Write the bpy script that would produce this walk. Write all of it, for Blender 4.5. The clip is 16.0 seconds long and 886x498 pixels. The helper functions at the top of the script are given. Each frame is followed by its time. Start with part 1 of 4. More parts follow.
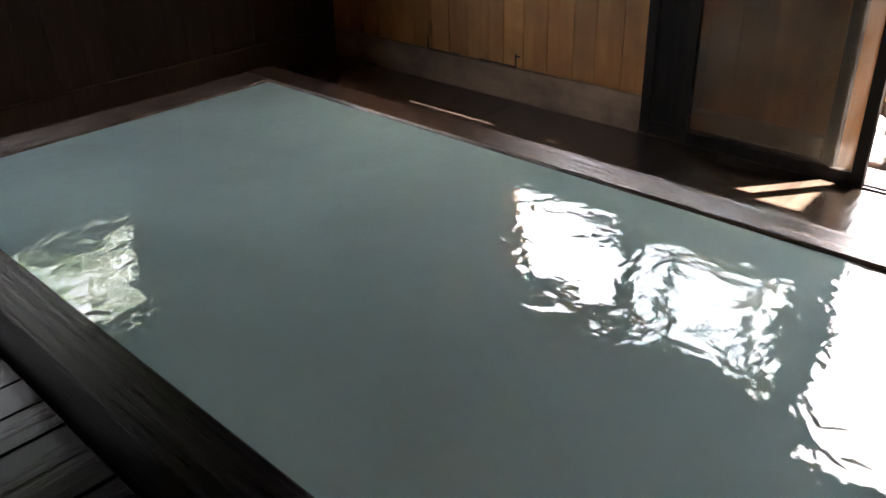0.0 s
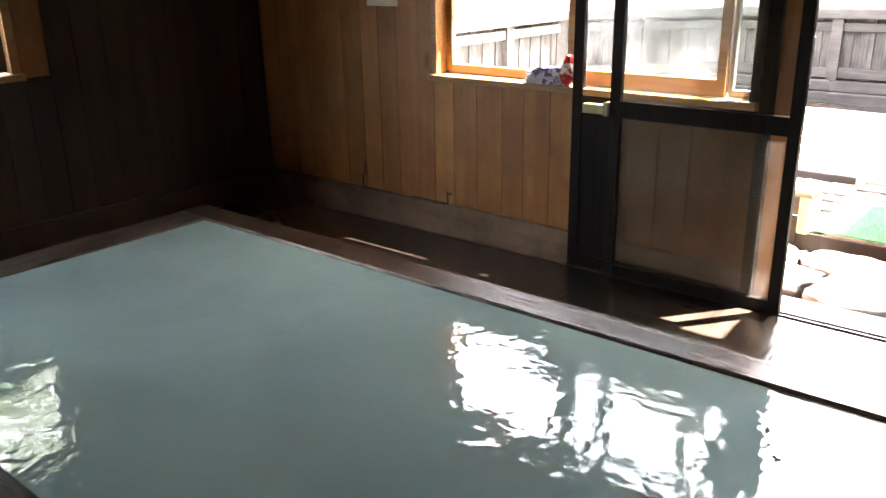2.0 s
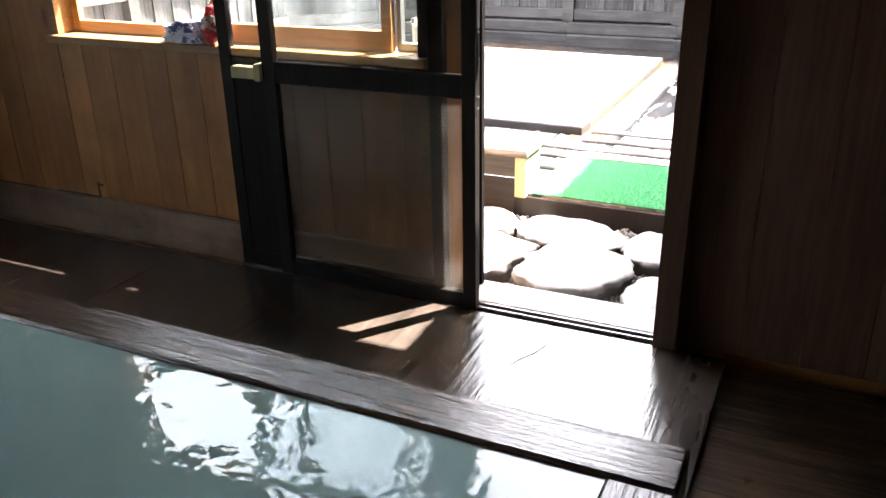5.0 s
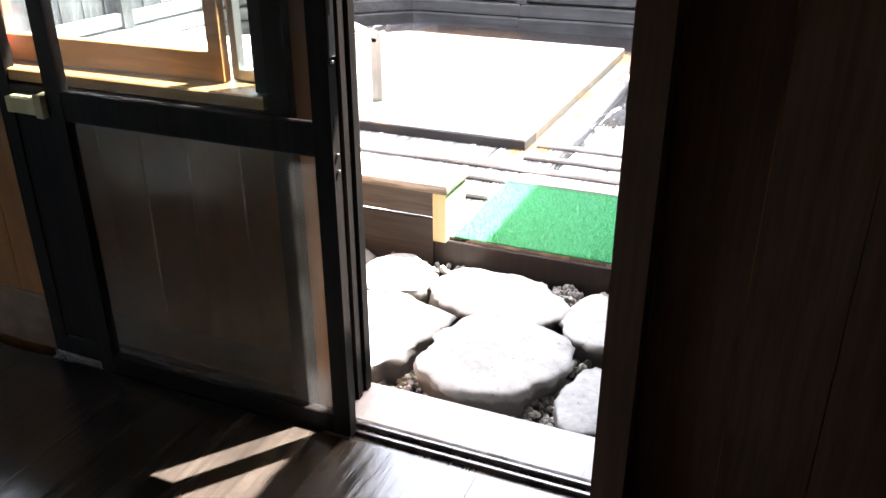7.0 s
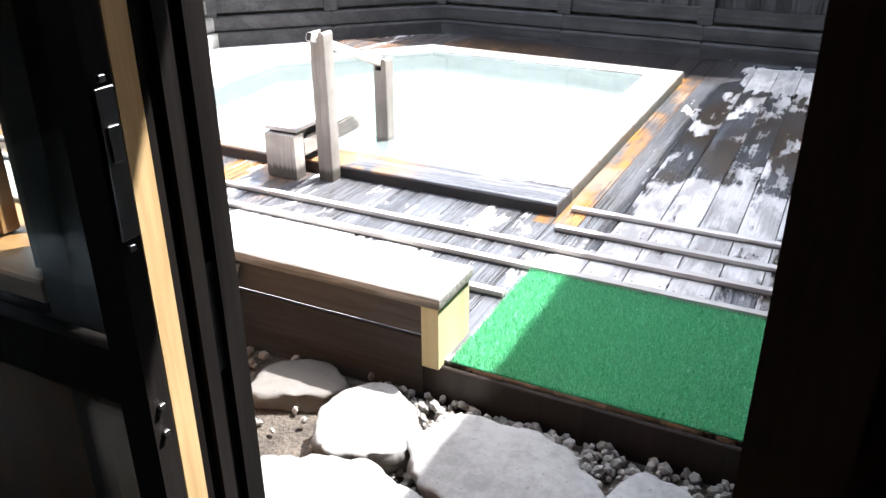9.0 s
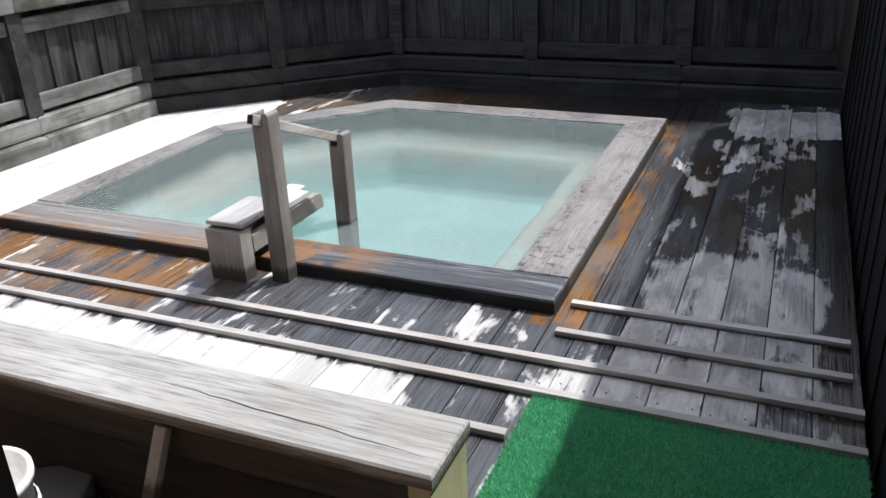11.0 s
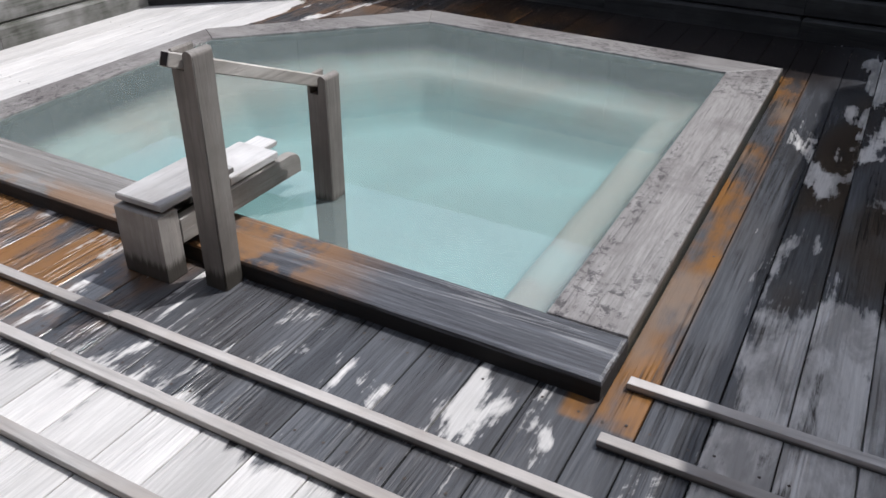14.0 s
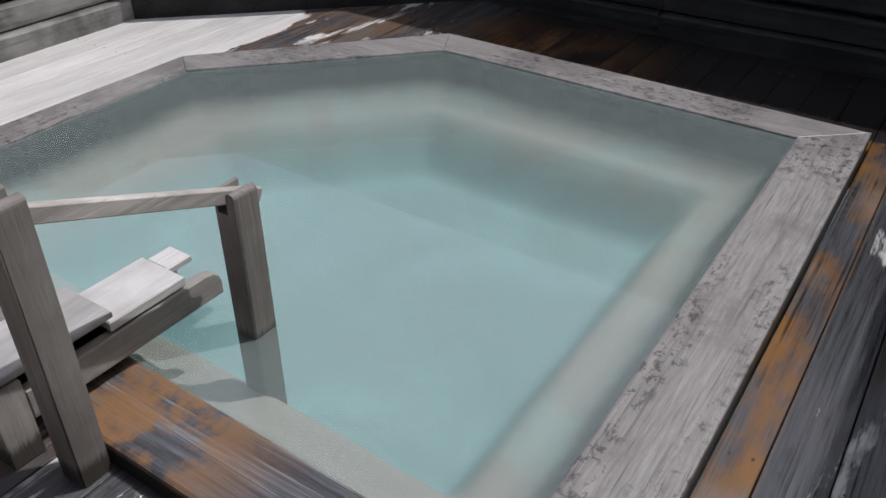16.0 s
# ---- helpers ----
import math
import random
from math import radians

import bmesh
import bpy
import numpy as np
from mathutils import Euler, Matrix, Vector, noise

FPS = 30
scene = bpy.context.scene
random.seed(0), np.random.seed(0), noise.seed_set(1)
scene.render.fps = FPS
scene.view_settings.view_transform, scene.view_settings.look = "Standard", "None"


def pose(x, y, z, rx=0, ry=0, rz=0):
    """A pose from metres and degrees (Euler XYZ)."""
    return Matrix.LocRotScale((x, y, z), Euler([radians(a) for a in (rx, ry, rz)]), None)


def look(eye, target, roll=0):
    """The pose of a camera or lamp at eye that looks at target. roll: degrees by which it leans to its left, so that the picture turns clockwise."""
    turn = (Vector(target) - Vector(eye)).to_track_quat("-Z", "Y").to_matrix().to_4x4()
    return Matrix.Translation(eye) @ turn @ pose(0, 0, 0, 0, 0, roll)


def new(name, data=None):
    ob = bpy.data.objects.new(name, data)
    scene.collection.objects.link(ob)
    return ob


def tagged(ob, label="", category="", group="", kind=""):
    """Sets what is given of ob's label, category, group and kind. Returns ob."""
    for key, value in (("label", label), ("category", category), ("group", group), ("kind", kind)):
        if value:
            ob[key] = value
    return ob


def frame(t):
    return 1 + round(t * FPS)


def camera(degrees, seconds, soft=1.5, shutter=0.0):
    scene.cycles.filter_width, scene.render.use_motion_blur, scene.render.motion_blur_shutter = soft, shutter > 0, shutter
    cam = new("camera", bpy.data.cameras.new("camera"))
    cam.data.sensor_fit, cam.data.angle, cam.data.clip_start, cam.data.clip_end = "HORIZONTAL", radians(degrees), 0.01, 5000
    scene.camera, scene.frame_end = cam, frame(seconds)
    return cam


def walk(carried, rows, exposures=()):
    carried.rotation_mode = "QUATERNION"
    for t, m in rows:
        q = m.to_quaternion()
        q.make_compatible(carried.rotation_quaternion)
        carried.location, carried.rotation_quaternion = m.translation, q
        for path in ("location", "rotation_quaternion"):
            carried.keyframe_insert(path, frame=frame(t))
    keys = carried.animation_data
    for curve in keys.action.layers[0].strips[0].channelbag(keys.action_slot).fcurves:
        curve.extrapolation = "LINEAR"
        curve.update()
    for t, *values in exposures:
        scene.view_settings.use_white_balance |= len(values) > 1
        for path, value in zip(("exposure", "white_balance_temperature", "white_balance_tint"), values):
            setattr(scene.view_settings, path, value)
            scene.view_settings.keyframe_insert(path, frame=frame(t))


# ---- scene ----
cam = camera(56.8, 16.0)
PATH = [
    (0, (0.144, 0.045, 1.372), (-1.09, 1.3, 0.422), -1.9),
    (0.5, (0.156, 0.043, 1.38), (-1.148, 1.303, 0.536), -2.1),
    (1, (0.18, 0.056, 1.391), (-1.139, 1.351, 0.629), -1.6),
    (1.5, (0.19, 0.06, 1.408), (-1.095, 1.421, 0.702), -1.2),
    (2, (0.205, 0.05, 1.401), (-1.008, 1.496, 0.74), -1.1),
    (2.5, (0.262, 0.104, 1.394), (-0.781, 1.678, 0.733), -0.1),
    (3, (0.285, 0.181, 1.389), (-0.714, 1.766, 0.69), -0.1),
    (3.5, (0.253, 0.353, 1.369), (-0.65, 2.01, 0.709), -1.8),
    (4, (0.234, 0.494, 1.341), (-0.531, 2.194, 0.618), -3.2),
    (4.5, (0.257, 0.703, 1.295), (-0.513, 2.371, 0.506), -1.8),
    (4.7, (0.28, 0.818, 1.311), (-0.513, 2.482, 0.533), -1.1),
    (6.8, (0.156, 1.874, 1.321), (-0.555, 3.54, 0.474), -0.3),
    (7, (0.145, 1.959, 1.31), (-0.565, 3.625, 0.462), -0.2),
    (7.5, (0.11, 2.235, 1.32), (-0.589, 3.919, 0.499), -1.1),
    (8, (0.112, 2.473, 1.294), (-0.618, 4.138, 0.459), -1.3),
    (8.2, (0.060, 2.590, 1.284), (-0.755, 4.213, 0.446), -0.3),
    (10.3, (-0.271, 3.317, 1.369), (-1.045, 4.931, 0.478), 0.3),
    (10.5, (-0.324, 3.378, 1.363), (-1.1, 4.999, 0.485), -0.3),
    (11, (-0.418, 3.486, 1.349), (-1.155, 5.162, 0.545), -2.5),
    (11.5, (-0.481, 3.624, 1.32), (-1.181, 5.299, 0.48), -2.1),
    (12, (-0.527, 3.847, 1.32), (-1.243, 5.513, 0.477), -0.5),
    (12.5, (-0.55, 3.974, 1.326), (-1.262, 5.594, 0.393), 0.8),
    (13, (-0.637, 4.145, 1.288), (-1.369, 5.718, 0.292), 2.1),
    (13.5, (-0.707, 4.338, 1.283), (-1.468, 5.876, 0.256), 0.4),
    (14, (-0.749, 4.573, 1.229), (-1.558, 6.083, 0.198), 0.7),
    (14.5, (-0.791, 4.793, 1.237), (-1.681, 6.262, 0.213), 2.7),
    (15, (-0.862, 4.989, 1.231), (-1.749, 6.449, 0.191), 2.9),
    (15.5, (-0.911, 5.219, 1.291), (-1.799, 6.658, 0.222), -0.0),
    (16, (-0.91, 5.445, 1.323), (-1.834, 6.83, 0.215), -0.0),
]
EXPOSURES = [(0, 4.88, 7900, 21), (2, 5.2, 7900, 20), (3.4, 4.95, 7600, 19), (4.7, 4.5, 7200, 16), (6.8, 3.92, 6700, 12), (8.2, 3.42, 6400, 11), (10.3, 0.58, 6150, 10), (11.2, 0.2, 6150, 10), (13, -0.05, 6100, 11), (15, -0.48, 6150, 12), (16, -0.7, 6200, 13)]
walk(cam, [(t, look(eye, target, roll)) for t, eye, target, roll in PATH], EXPOSURES)

# ---- daylight ----
SUN_TO = Vector((0.30, 0.40, 0.866))
world = bpy.data.worlds.new("sky")
scene.world = world
world.use_nodes = True
wn = world.node_tree.nodes
sky = wn.new("ShaderNodeTexSky")
sky.sky_type = "NISHITA"
sky.sun_disc = False
sky.dust_density = 5.0
sky.ozone_density = 0.6
sky.sun_elevation = math.asin(SUN_TO.z)
sky.sun_rotation = math.atan2(SUN_TO.x, SUN_TO.y)
wn["Background"].inputs[1].default_value = 0.12
# thin high cloud drawn over the whole sky
veil = wn.new("ShaderNodeTexNoise")
veil.inputs["Scale"].default_value = 2.2
veil.inputs["Detail"].default_value = 6.0
veil.inputs["Roughness"].default_value = 0.55
cover = wn.new("ShaderNodeMapRange")
cover.inputs[1].default_value = 0.36
cover.inputs[2].default_value = 0.66
cover.inputs[4].default_value = 0.75
cloudy = wn.new("ShaderNodeMix")
cloudy.data_type = "RGBA"
cloudy.inputs[7].default_value = (8.4, 9.1, 10.2, 1)
wlink = world.node_tree.links.new
wlink(wn.new("ShaderNodeTexCoord").outputs["Generated"], veil.inputs["Vector"])
wlink(veil.outputs[0], cover.inputs[0])
wlink(cover.outputs[0], cloudy.inputs[0])
wlink(sky.outputs[0], cloudy.inputs[6])
wlink(cloudy.outputs[2], wn["Background"].inputs[0])
sun = new("sun", bpy.data.lights.new("sun", "SUN"))
sun.data.energy = 4.2
sun.data.angle = radians(0.6)
sun.data.color = (1.0, 0.965, 0.92)
sun.matrix_world = look(SUN_TO * 20, (0, 0, 0))


# ---- materials ----
class Nodes:
    """A short hand for building node trees."""

    def __init__(self, name):
        self.mat = bpy.data.materials.new(name)
        self.mat.use_nodes = True
        self.t = self.mat.node_tree
        self.t.nodes.clear()
        self.out = self.t.nodes.new("ShaderNodeOutputMaterial")

    def n(self, kind, **inputs):
        node = self.t.nodes.new("ShaderNode" + kind)
        for key, value in inputs.items():
            socket = node.inputs[int(key[1:])] if key[0] == "i" and key[1:].isdigit() else node.inputs[key.replace("_", " ")]
            if isinstance(value, bpy.types.NodeSocket):
                self.t.links.new(value, socket)
            else:
                socket.default_value = value
        return node

    def math(self, op, a, b=0.5, clamp=False):
        node = self.n("Math", i0=a, i1=b)
        node.operation = op
        node.use_clamp = clamp
        return node.outputs[0]

    def mix(self, fac, a, b):
        node = self.t.nodes.new("ShaderNodeMix")
        node.data_type = "RGBA"
        for i, value in ((0, fac), (6, a), (7, b)):
            if isinstance(value, bpy.types.NodeSocket):
                self.t.links.new(value, node.inputs[i])
            else:
                node.inputs[i].default_value = value if i == 0 else (*value, 1)
        return node.outputs[2]

    def ramp(self, fac, lo, hi, smooth=True):
        node = self.n("MapRange", i0=fac, i1=lo, i2=hi, i3=0.0, i4=1.0)
        node.interpolation_type = "SMOOTHSTEP" if smooth else "LINEAR"
        return node.outputs[0]

    def place(self, scale, shift=0.0):
        """World position, moved a little for each object, stretched by scale."""
        pos = self.n("NewGeometry").outputs["Position"]
        if shift:
            rnd = self.n("ObjectInfo").outputs["Random"]
            off = self.n("CombineXYZ", i0=self.math("MULTIPLY", rnd, shift), i1=self.math("MULTIPLY", rnd, shift * 3.1), i2=self.math("MULTIPLY", rnd, shift * 1.7))
            add = self.n("VectorMath", i0=pos, i1=off.outputs[0])
            add.operation = "ADD"
            pos = add.outputs[0]
        return self.n("Mapping", i0=pos, i3=scale).outputs[0]

    def noise(self, vec, scale, detail=4.0, rough=0.55, distort=0.0):
        return self.n("TexNoise", Vector=vec, Scale=scale, Detail=detail, Roughness=rough, Distortion=distort).outputs[0]

    def box(self, lows, highs, soft):
        """1 inside a box of the plan (x and y in metres), 0 outside, with soft borders."""
        sep = self.n("SeparateXYZ", i0=self.n("NewGeometry").outputs["Position"])
        total = None
        for i in (0, 1):
            for edge, sign in ((lows[i], 1), (highs[i], -1)):
                if edge is None:
                    continue
                d = self.math("MULTIPLY", self.math("SUBTRACT", sep.outputs[i], edge), sign)
                r = self.ramp(d, -soft, soft)
                total = r if total is None else self.math("MULTIPLY", total, r)
        return total

    def finish(self, color, rough, height=None, strength=0.3, distance=0.01, metallic=0.0, spec=0.5):
        b = self.n("BsdfPrincipled", Base_Color=color if isinstance(color, bpy.types.NodeSocket) else (*color, 1), Roughness=rough, Metallic=metallic)
        b.inputs["Specular IOR Level"].default_value = spec
        if height is not None:
            self.t.links.new(self.n("Bump", Strength=strength, Distance=distance, Height=height).outputs[0], b.inputs["Normal"])
        self.t.links.new(b.outputs[0], self.out.inputs[0])
        return self.mat


AXES = {"x": (0.06, 1, 1), "y": (1, 0.06, 1), "z": (1, 1, 0.06)}


def wood(name, dark, light, axis="y", rough=0.6, bump=0.35, stain=None, stain_amount=0.5, fine=60, spec=0.4, vary=0.25, knots=True, relief=0.004, dark_below=None, damp=(0.035, 0.030, 0.022), band=0.035):
    m = Nodes(name)
    vec = m.place(AXES[axis], 7.0)
    grain = m.noise(vec, fine, 5, 0.65, 0.4)
    broad = m.noise(vec, 7, 3, 0.5, 1.2)
    wear = m.noise(m.place((1, 1, 1), 3.0), 3.5, 4, 0.6)
    fac = m.math("ADD", m.math("MULTIPLY", grain, 0.55), m.math("MULTIPLY", broad, 0.45))
    col = m.mix(m.ramp(fac, 0.33, 0.67), dark, light)
    rnd = m.n("ObjectInfo").outputs["Random"]
    tone = m.n("HueSaturation", Color=col, Value=m.math("ADD", m.math("MULTIPLY", rnd, 2 * vary), 1 - vary))
    col = tone.outputs[0]
    if knots:
        v = m.n("TexVoronoi", Vector=m.place({"x": (0.35, 1, 1), "y": (1, 0.35, 1), "z": (1, 1, 0.35)}[axis], 11.0), Scale=3.2).outputs["Distance"]
        k = m.ramp(v, 0.085, 0.03)
        col = m.mix(m.math("MULTIPLY", k, 0.8), col, tuple(c * 0.35 for c in dark))
    if stain:
        col = m.mix(m.math("MULTIPLY", m.ramp(m.math("ADD", m.math("MULTIPLY", wear, 0.6), m.math("MULTIPLY", grain, 0.4)), 0.40, 0.66), stain_amount), col, stain)
    r = m.math("ADD", m.math("MULTIPLY", wear, 0.3), rough - 0.15, True)
    if dark_below is not None:
        # darker foot: damp and algae; on the battens and bench seat also painted shade
        z = m.n("SeparateXYZ", i0=m.n("NewGeometry").outputs["Position"]).outputs[2]
        k = m.ramp(m.math("ADD", z, m.math("MULTIPLY", m.math("SUBTRACT", grain, 0.5), 3 * band)), dark_below + band, dark_below - 0.57 * band)
        col = m.mix(m.math("MULTIPLY", k, 0.85), col, damp)
    return m.finish(col, r, fac, bump, relief, spec=spec)


def weathered_rim(name, axis):
    """Bleached rim planks with fine grain, dark mould spots, checks and nail heads."""
    m = Nodes(name)
    vec = m.place(AXES[axis], 5.0)
    grain = m.noise(vec, 110, 6, 0.7, 0.2)
    broad = m.noise(vec, 16, 4, 0.6, 0.6)
    cloud = m.noise(m.place((1, 1, 1), 2.0), 2.6, 5, 0.65)
    fac = m.math("ADD", m.math("MULTIPLY", grain, 0.6), m.math("MULTIPLY", broad, 0.4))
    col = m.mix(m.ramp(fac, 0.34, 0.66), (0.20, 0.188, 0.18), (0.37, 0.352, 0.34))
    col = m.mix(m.math("MULTIPLY", m.ramp(cloud, 0.45, 0.66), 0.65), col, (0.15, 0.135, 0.13))
    stretch = {"x": (0.7, 1, 1), "y": (1, 0.7, 1)}[axis]
    mould = m.ramp(m.noise(m.place(stretch, 3.0), 36, 8, 0.75, 0.3), 0.50, 0.60)
    zone = m.ramp(m.noise(m.place({"x": (0.3, 1, 1), "y": (1, 0.3, 1)}[axis], 9.0), 4.0, 4, 0.55), 0.42, 0.56)
    col = m.mix(m.math("MULTIPLY", m.math("MULTIPLY", mould, zone), 0.85), col, (0.045, 0.038, 0.042))
    checks = m.ramp(m.noise(m.place({"x": (0.03, 1, 1), "y": (1, 0.03, 1)}[axis], 4.0), 95, 2, 0.5), 0.36, 0.31)
    col = m.mix(m.math("MULTIPLY", checks, 0.35), col, (0.06, 0.055, 0.055))
    dots = m.ramp(m.n("TexVoronoi", Vector=m.place((1, 1, 0), 13.0), Scale=6.5).outputs["Distance"], 0.055, 0.03)
    col = m.mix(m.math("MULTIPLY", dots, 0.9), col, (0.03, 0.026, 0.028))
    h = m.math("SUBTRACT", fac, m.math("MULTIPLY", checks, 0.5))
    # wet and mossy below the top
    z = m.n("SeparateXYZ", i0=m.n("NewGeometry").outputs["Position"]).outputs[2]
    wet = m.ramp(m.math("ADD", z, m.math("MULTIPLY", m.math("SUBTRACT", broad, 0.5), 0.02)), -0.053, -0.066)
    col = m.mix(m.math("MULTIPLY", wet, 0.9), col, (0.035, 0.04, 0.028))
    return m.finish(col, m.math("ADD", m.math("MULTIPLY", cloud, 0.4), 0.22, True), h, 0.7, 0.004)


def deck_wood(name, dry, wet, rust, axis="y"):
    """Weathered boards, dry and pale or soaked and dark, rust-stained round the spring bath."""
    m = Nodes(name)
    vec = m.place(AXES[axis], 5.0)
    grain = m.noise(m.place((1, 0.035, 1), 5.0), 120, 6, 0.72, 0.15)
    broad = m.noise(vec, 14, 4, 0.55, 0.5)
    patch = m.noise(m.place((1, 0.42, 1), 0.25), 3.4, 6, 0.62, 0.7)
    streak = m.noise(m.place((1, 0.07, 1), 2.0), 26, 5, 0.7)
    fac = m.math("ADD", m.math("MULTIPLY", grain, 0.6), m.math("MULTIPLY", broad, 0.4))
    sep = m.n("SeparateXYZ", i0=m.n("NewGeometry").outputs["Position"])
    # where the boards have dried: by the west fence, along the bench, in patches on the east side
    west = m.box((None, 6.15), (-4.02, 8.75), 0.12)
    bench = m.box((None, None), (-1.45, 5.50), 0.16)
    seam = m.box((-1.04, None), (-0.75, 5.85), 0.10)
    east = m.box((-0.86, None), (None, 9.3), 0.03)
    near = m.box((-0.86, None), (-0.16, 6.75), 0.12)
    far = m.box((-0.74, 8.72), (None, 9.32), 0.09)
    damp = m.box((-0.20, 6.0), (None, 8.7), 0.05)
    north = m.box((-3.1, 8.72), (-0.86, None), 0.16)
    bias = m.math("ADD", m.math("MULTIPLY", west, 0.55), m.math("MULTIPLY", bench, 0.23))
    bias = m.math("ADD", bias, m.math("MULTIPLY", near, 0.10))
    bias = m.math("ADD", bias, m.math("MULTIPLY", east, 0.025))
    bias = m.math("ADD", bias, m.math("MULTIPLY", far, 0.22))
    bias = m.math("SUBTRACT", bias, m.math("MULTIPLY", damp, 0.16))
    bias = m.math("SUBTRACT", bias, m.math("MULTIPLY", north, 0.10))
    bias = m.math("ADD", bias, m.math("MULTIPLY", seam, 0.13))
    blob = m.noise(m.place((1, 0.5, 1), 0.6), 8, 4, 0.5, 0.4)
    ridge = m.noise(m.place((1, 0.016, 1), 3.0), 85, 2, 0.5, 0.1)
    d = m.math("ADD", m.math("ADD", m.math("MULTIPLY", patch, 0.58), m.math("ADD", m.math("MULTIPLY", streak, 0.26), m.math("MULTIPLY", blob, 0.16))), bias)
    rusted = m.box((-1.20, 6.0), (-1.01, 8.8), 0.012)
    dryness = m.math("MULTIPLY", m.ramp(d, 0.548, 0.60), m.math("SUBTRACT", 1.0, rusted))
    rnd = m.n("ObjectInfo").outputs["Random"]
    c_dry = m.mix(m.ramp(fac, 0.36, 0.66), tuple(c * 0.74 for c in dry), dry)
    mottle = m.ramp(m.noise(m.place((1, 0.3, 1), 2.5), 9, 5, 0.65, 0.4), 0.42, 0.60)
    c_dry = m.mix(m.math("MULTIPLY", m.math("MULTIPLY", mottle, 0.6), m.math("ADD", m.math("MULTIPLY", east, 0.85), 0.15)), c_dry, (0.17, 0.158, 0.148))
    c_wet = m.mix(m.ramp(fac, 0.36, 0.66), tuple(c * 0.45 for c in wet), wet)
    r1 = m.box((None, 5.62), (-2.45, 6.2), 0.16)
    r2 = rusted
    r3 = m.box((-4.4, 8.0), (-2.2, 9.3), 0.3)
    rusty = m.math("ADD", m.math("MULTIPLY", r1, 0.95), m.math("ADD", m.math("MULTIPLY", r2, 1.0), m.math("MULTIPLY", r3, 0.45)))
    rusty = m.math("MULTIPLY", rusty, m.ramp(m.noise(m.place((1, 0.4, 1), 1.0), 5.5, 4, 0.6), 0.36, 0.58), True)
    c_wet = m.mix(m.math("MULTIPLY", m.ramp(m.noise(m.place((1, 0.5, 1), 0.5), 2.4, 3, 0.5), 0.42, 0.62), m.math("ADD", m.math("MULTIPLY", east, 0.7), 0.15)), c_wet, (0.055, 0.038, 0.024))
    # damp by the east fence; north boards wet and blackened further for shade
    c_wet = m.mix(m.math("MULTIPLY", m.math("ADD", m.math("MULTIPLY", damp, 0.7), m.math("MULTIPLY", north, 0.85)), 1.0, True), c_wet, (0.015, 0.010, 0.008))
    c_rust = m.mix(m.ramp(m.noise(m.place((1, 0.35, 1), 4.0), 6, 5, 0.65), 0.40, 0.66), rust, (0.19, 0.10, 0.04))
    c_rust = m.mix(m.math("MULTIPLY", m.ramp(m.noise(m.place((1, 0.6, 1), 4.0), 2.2, 3, 0.5), 0.54, 0.62), 0.5), c_rust, (0.24, 0.215, 0.195))
    c_wet = m.mix(rusty, c_wet, c_rust)
    col = m.mix(dryness, c_wet, c_dry)
    worn = m.ramp(m.noise(m.place((1, 0.35, 1), 6.0), 4.5, 4, 0.6), 0.46, 0.62)
    groove = m.math("MULTIPLY", m.ramp(ridge, 0.44, 0.34), worn)
    col = m.mix(m.math("MULTIPLY", groove, m.math("SUBTRACT", 0.8, m.math("MULTIPLY", dryness, 0.65))), col, (0.02, 0.019, 0.019))
    fac = m.math("ADD", m.math("MULTIPLY", fac, 0.55), m.math("MULTIPLY", m.math("MULTIPLY", m.ramp(ridge, 0.32, 0.62), 0.7), m.math("SUBTRACT", m.math("ADD", m.math("MULTIPLY", worn, 0.85), 0.12), m.math("MULTIPLY", dryness, 0.10))))
    tone = m.n("HueSaturation", Color=col, Value=m.math("ADD", m.math("MULTIPLY", rnd, 0.36), 0.82))
    rough = m.math("ADD", m.math("MULTIPLY", dryness, 0.46), m.math("ADD", m.math("MULTIPLY", broad, 0.25), 0.07), True)
    return m.finish(tone.outputs[0], rough, fac, 1.0, 0.006, spec=0.6)


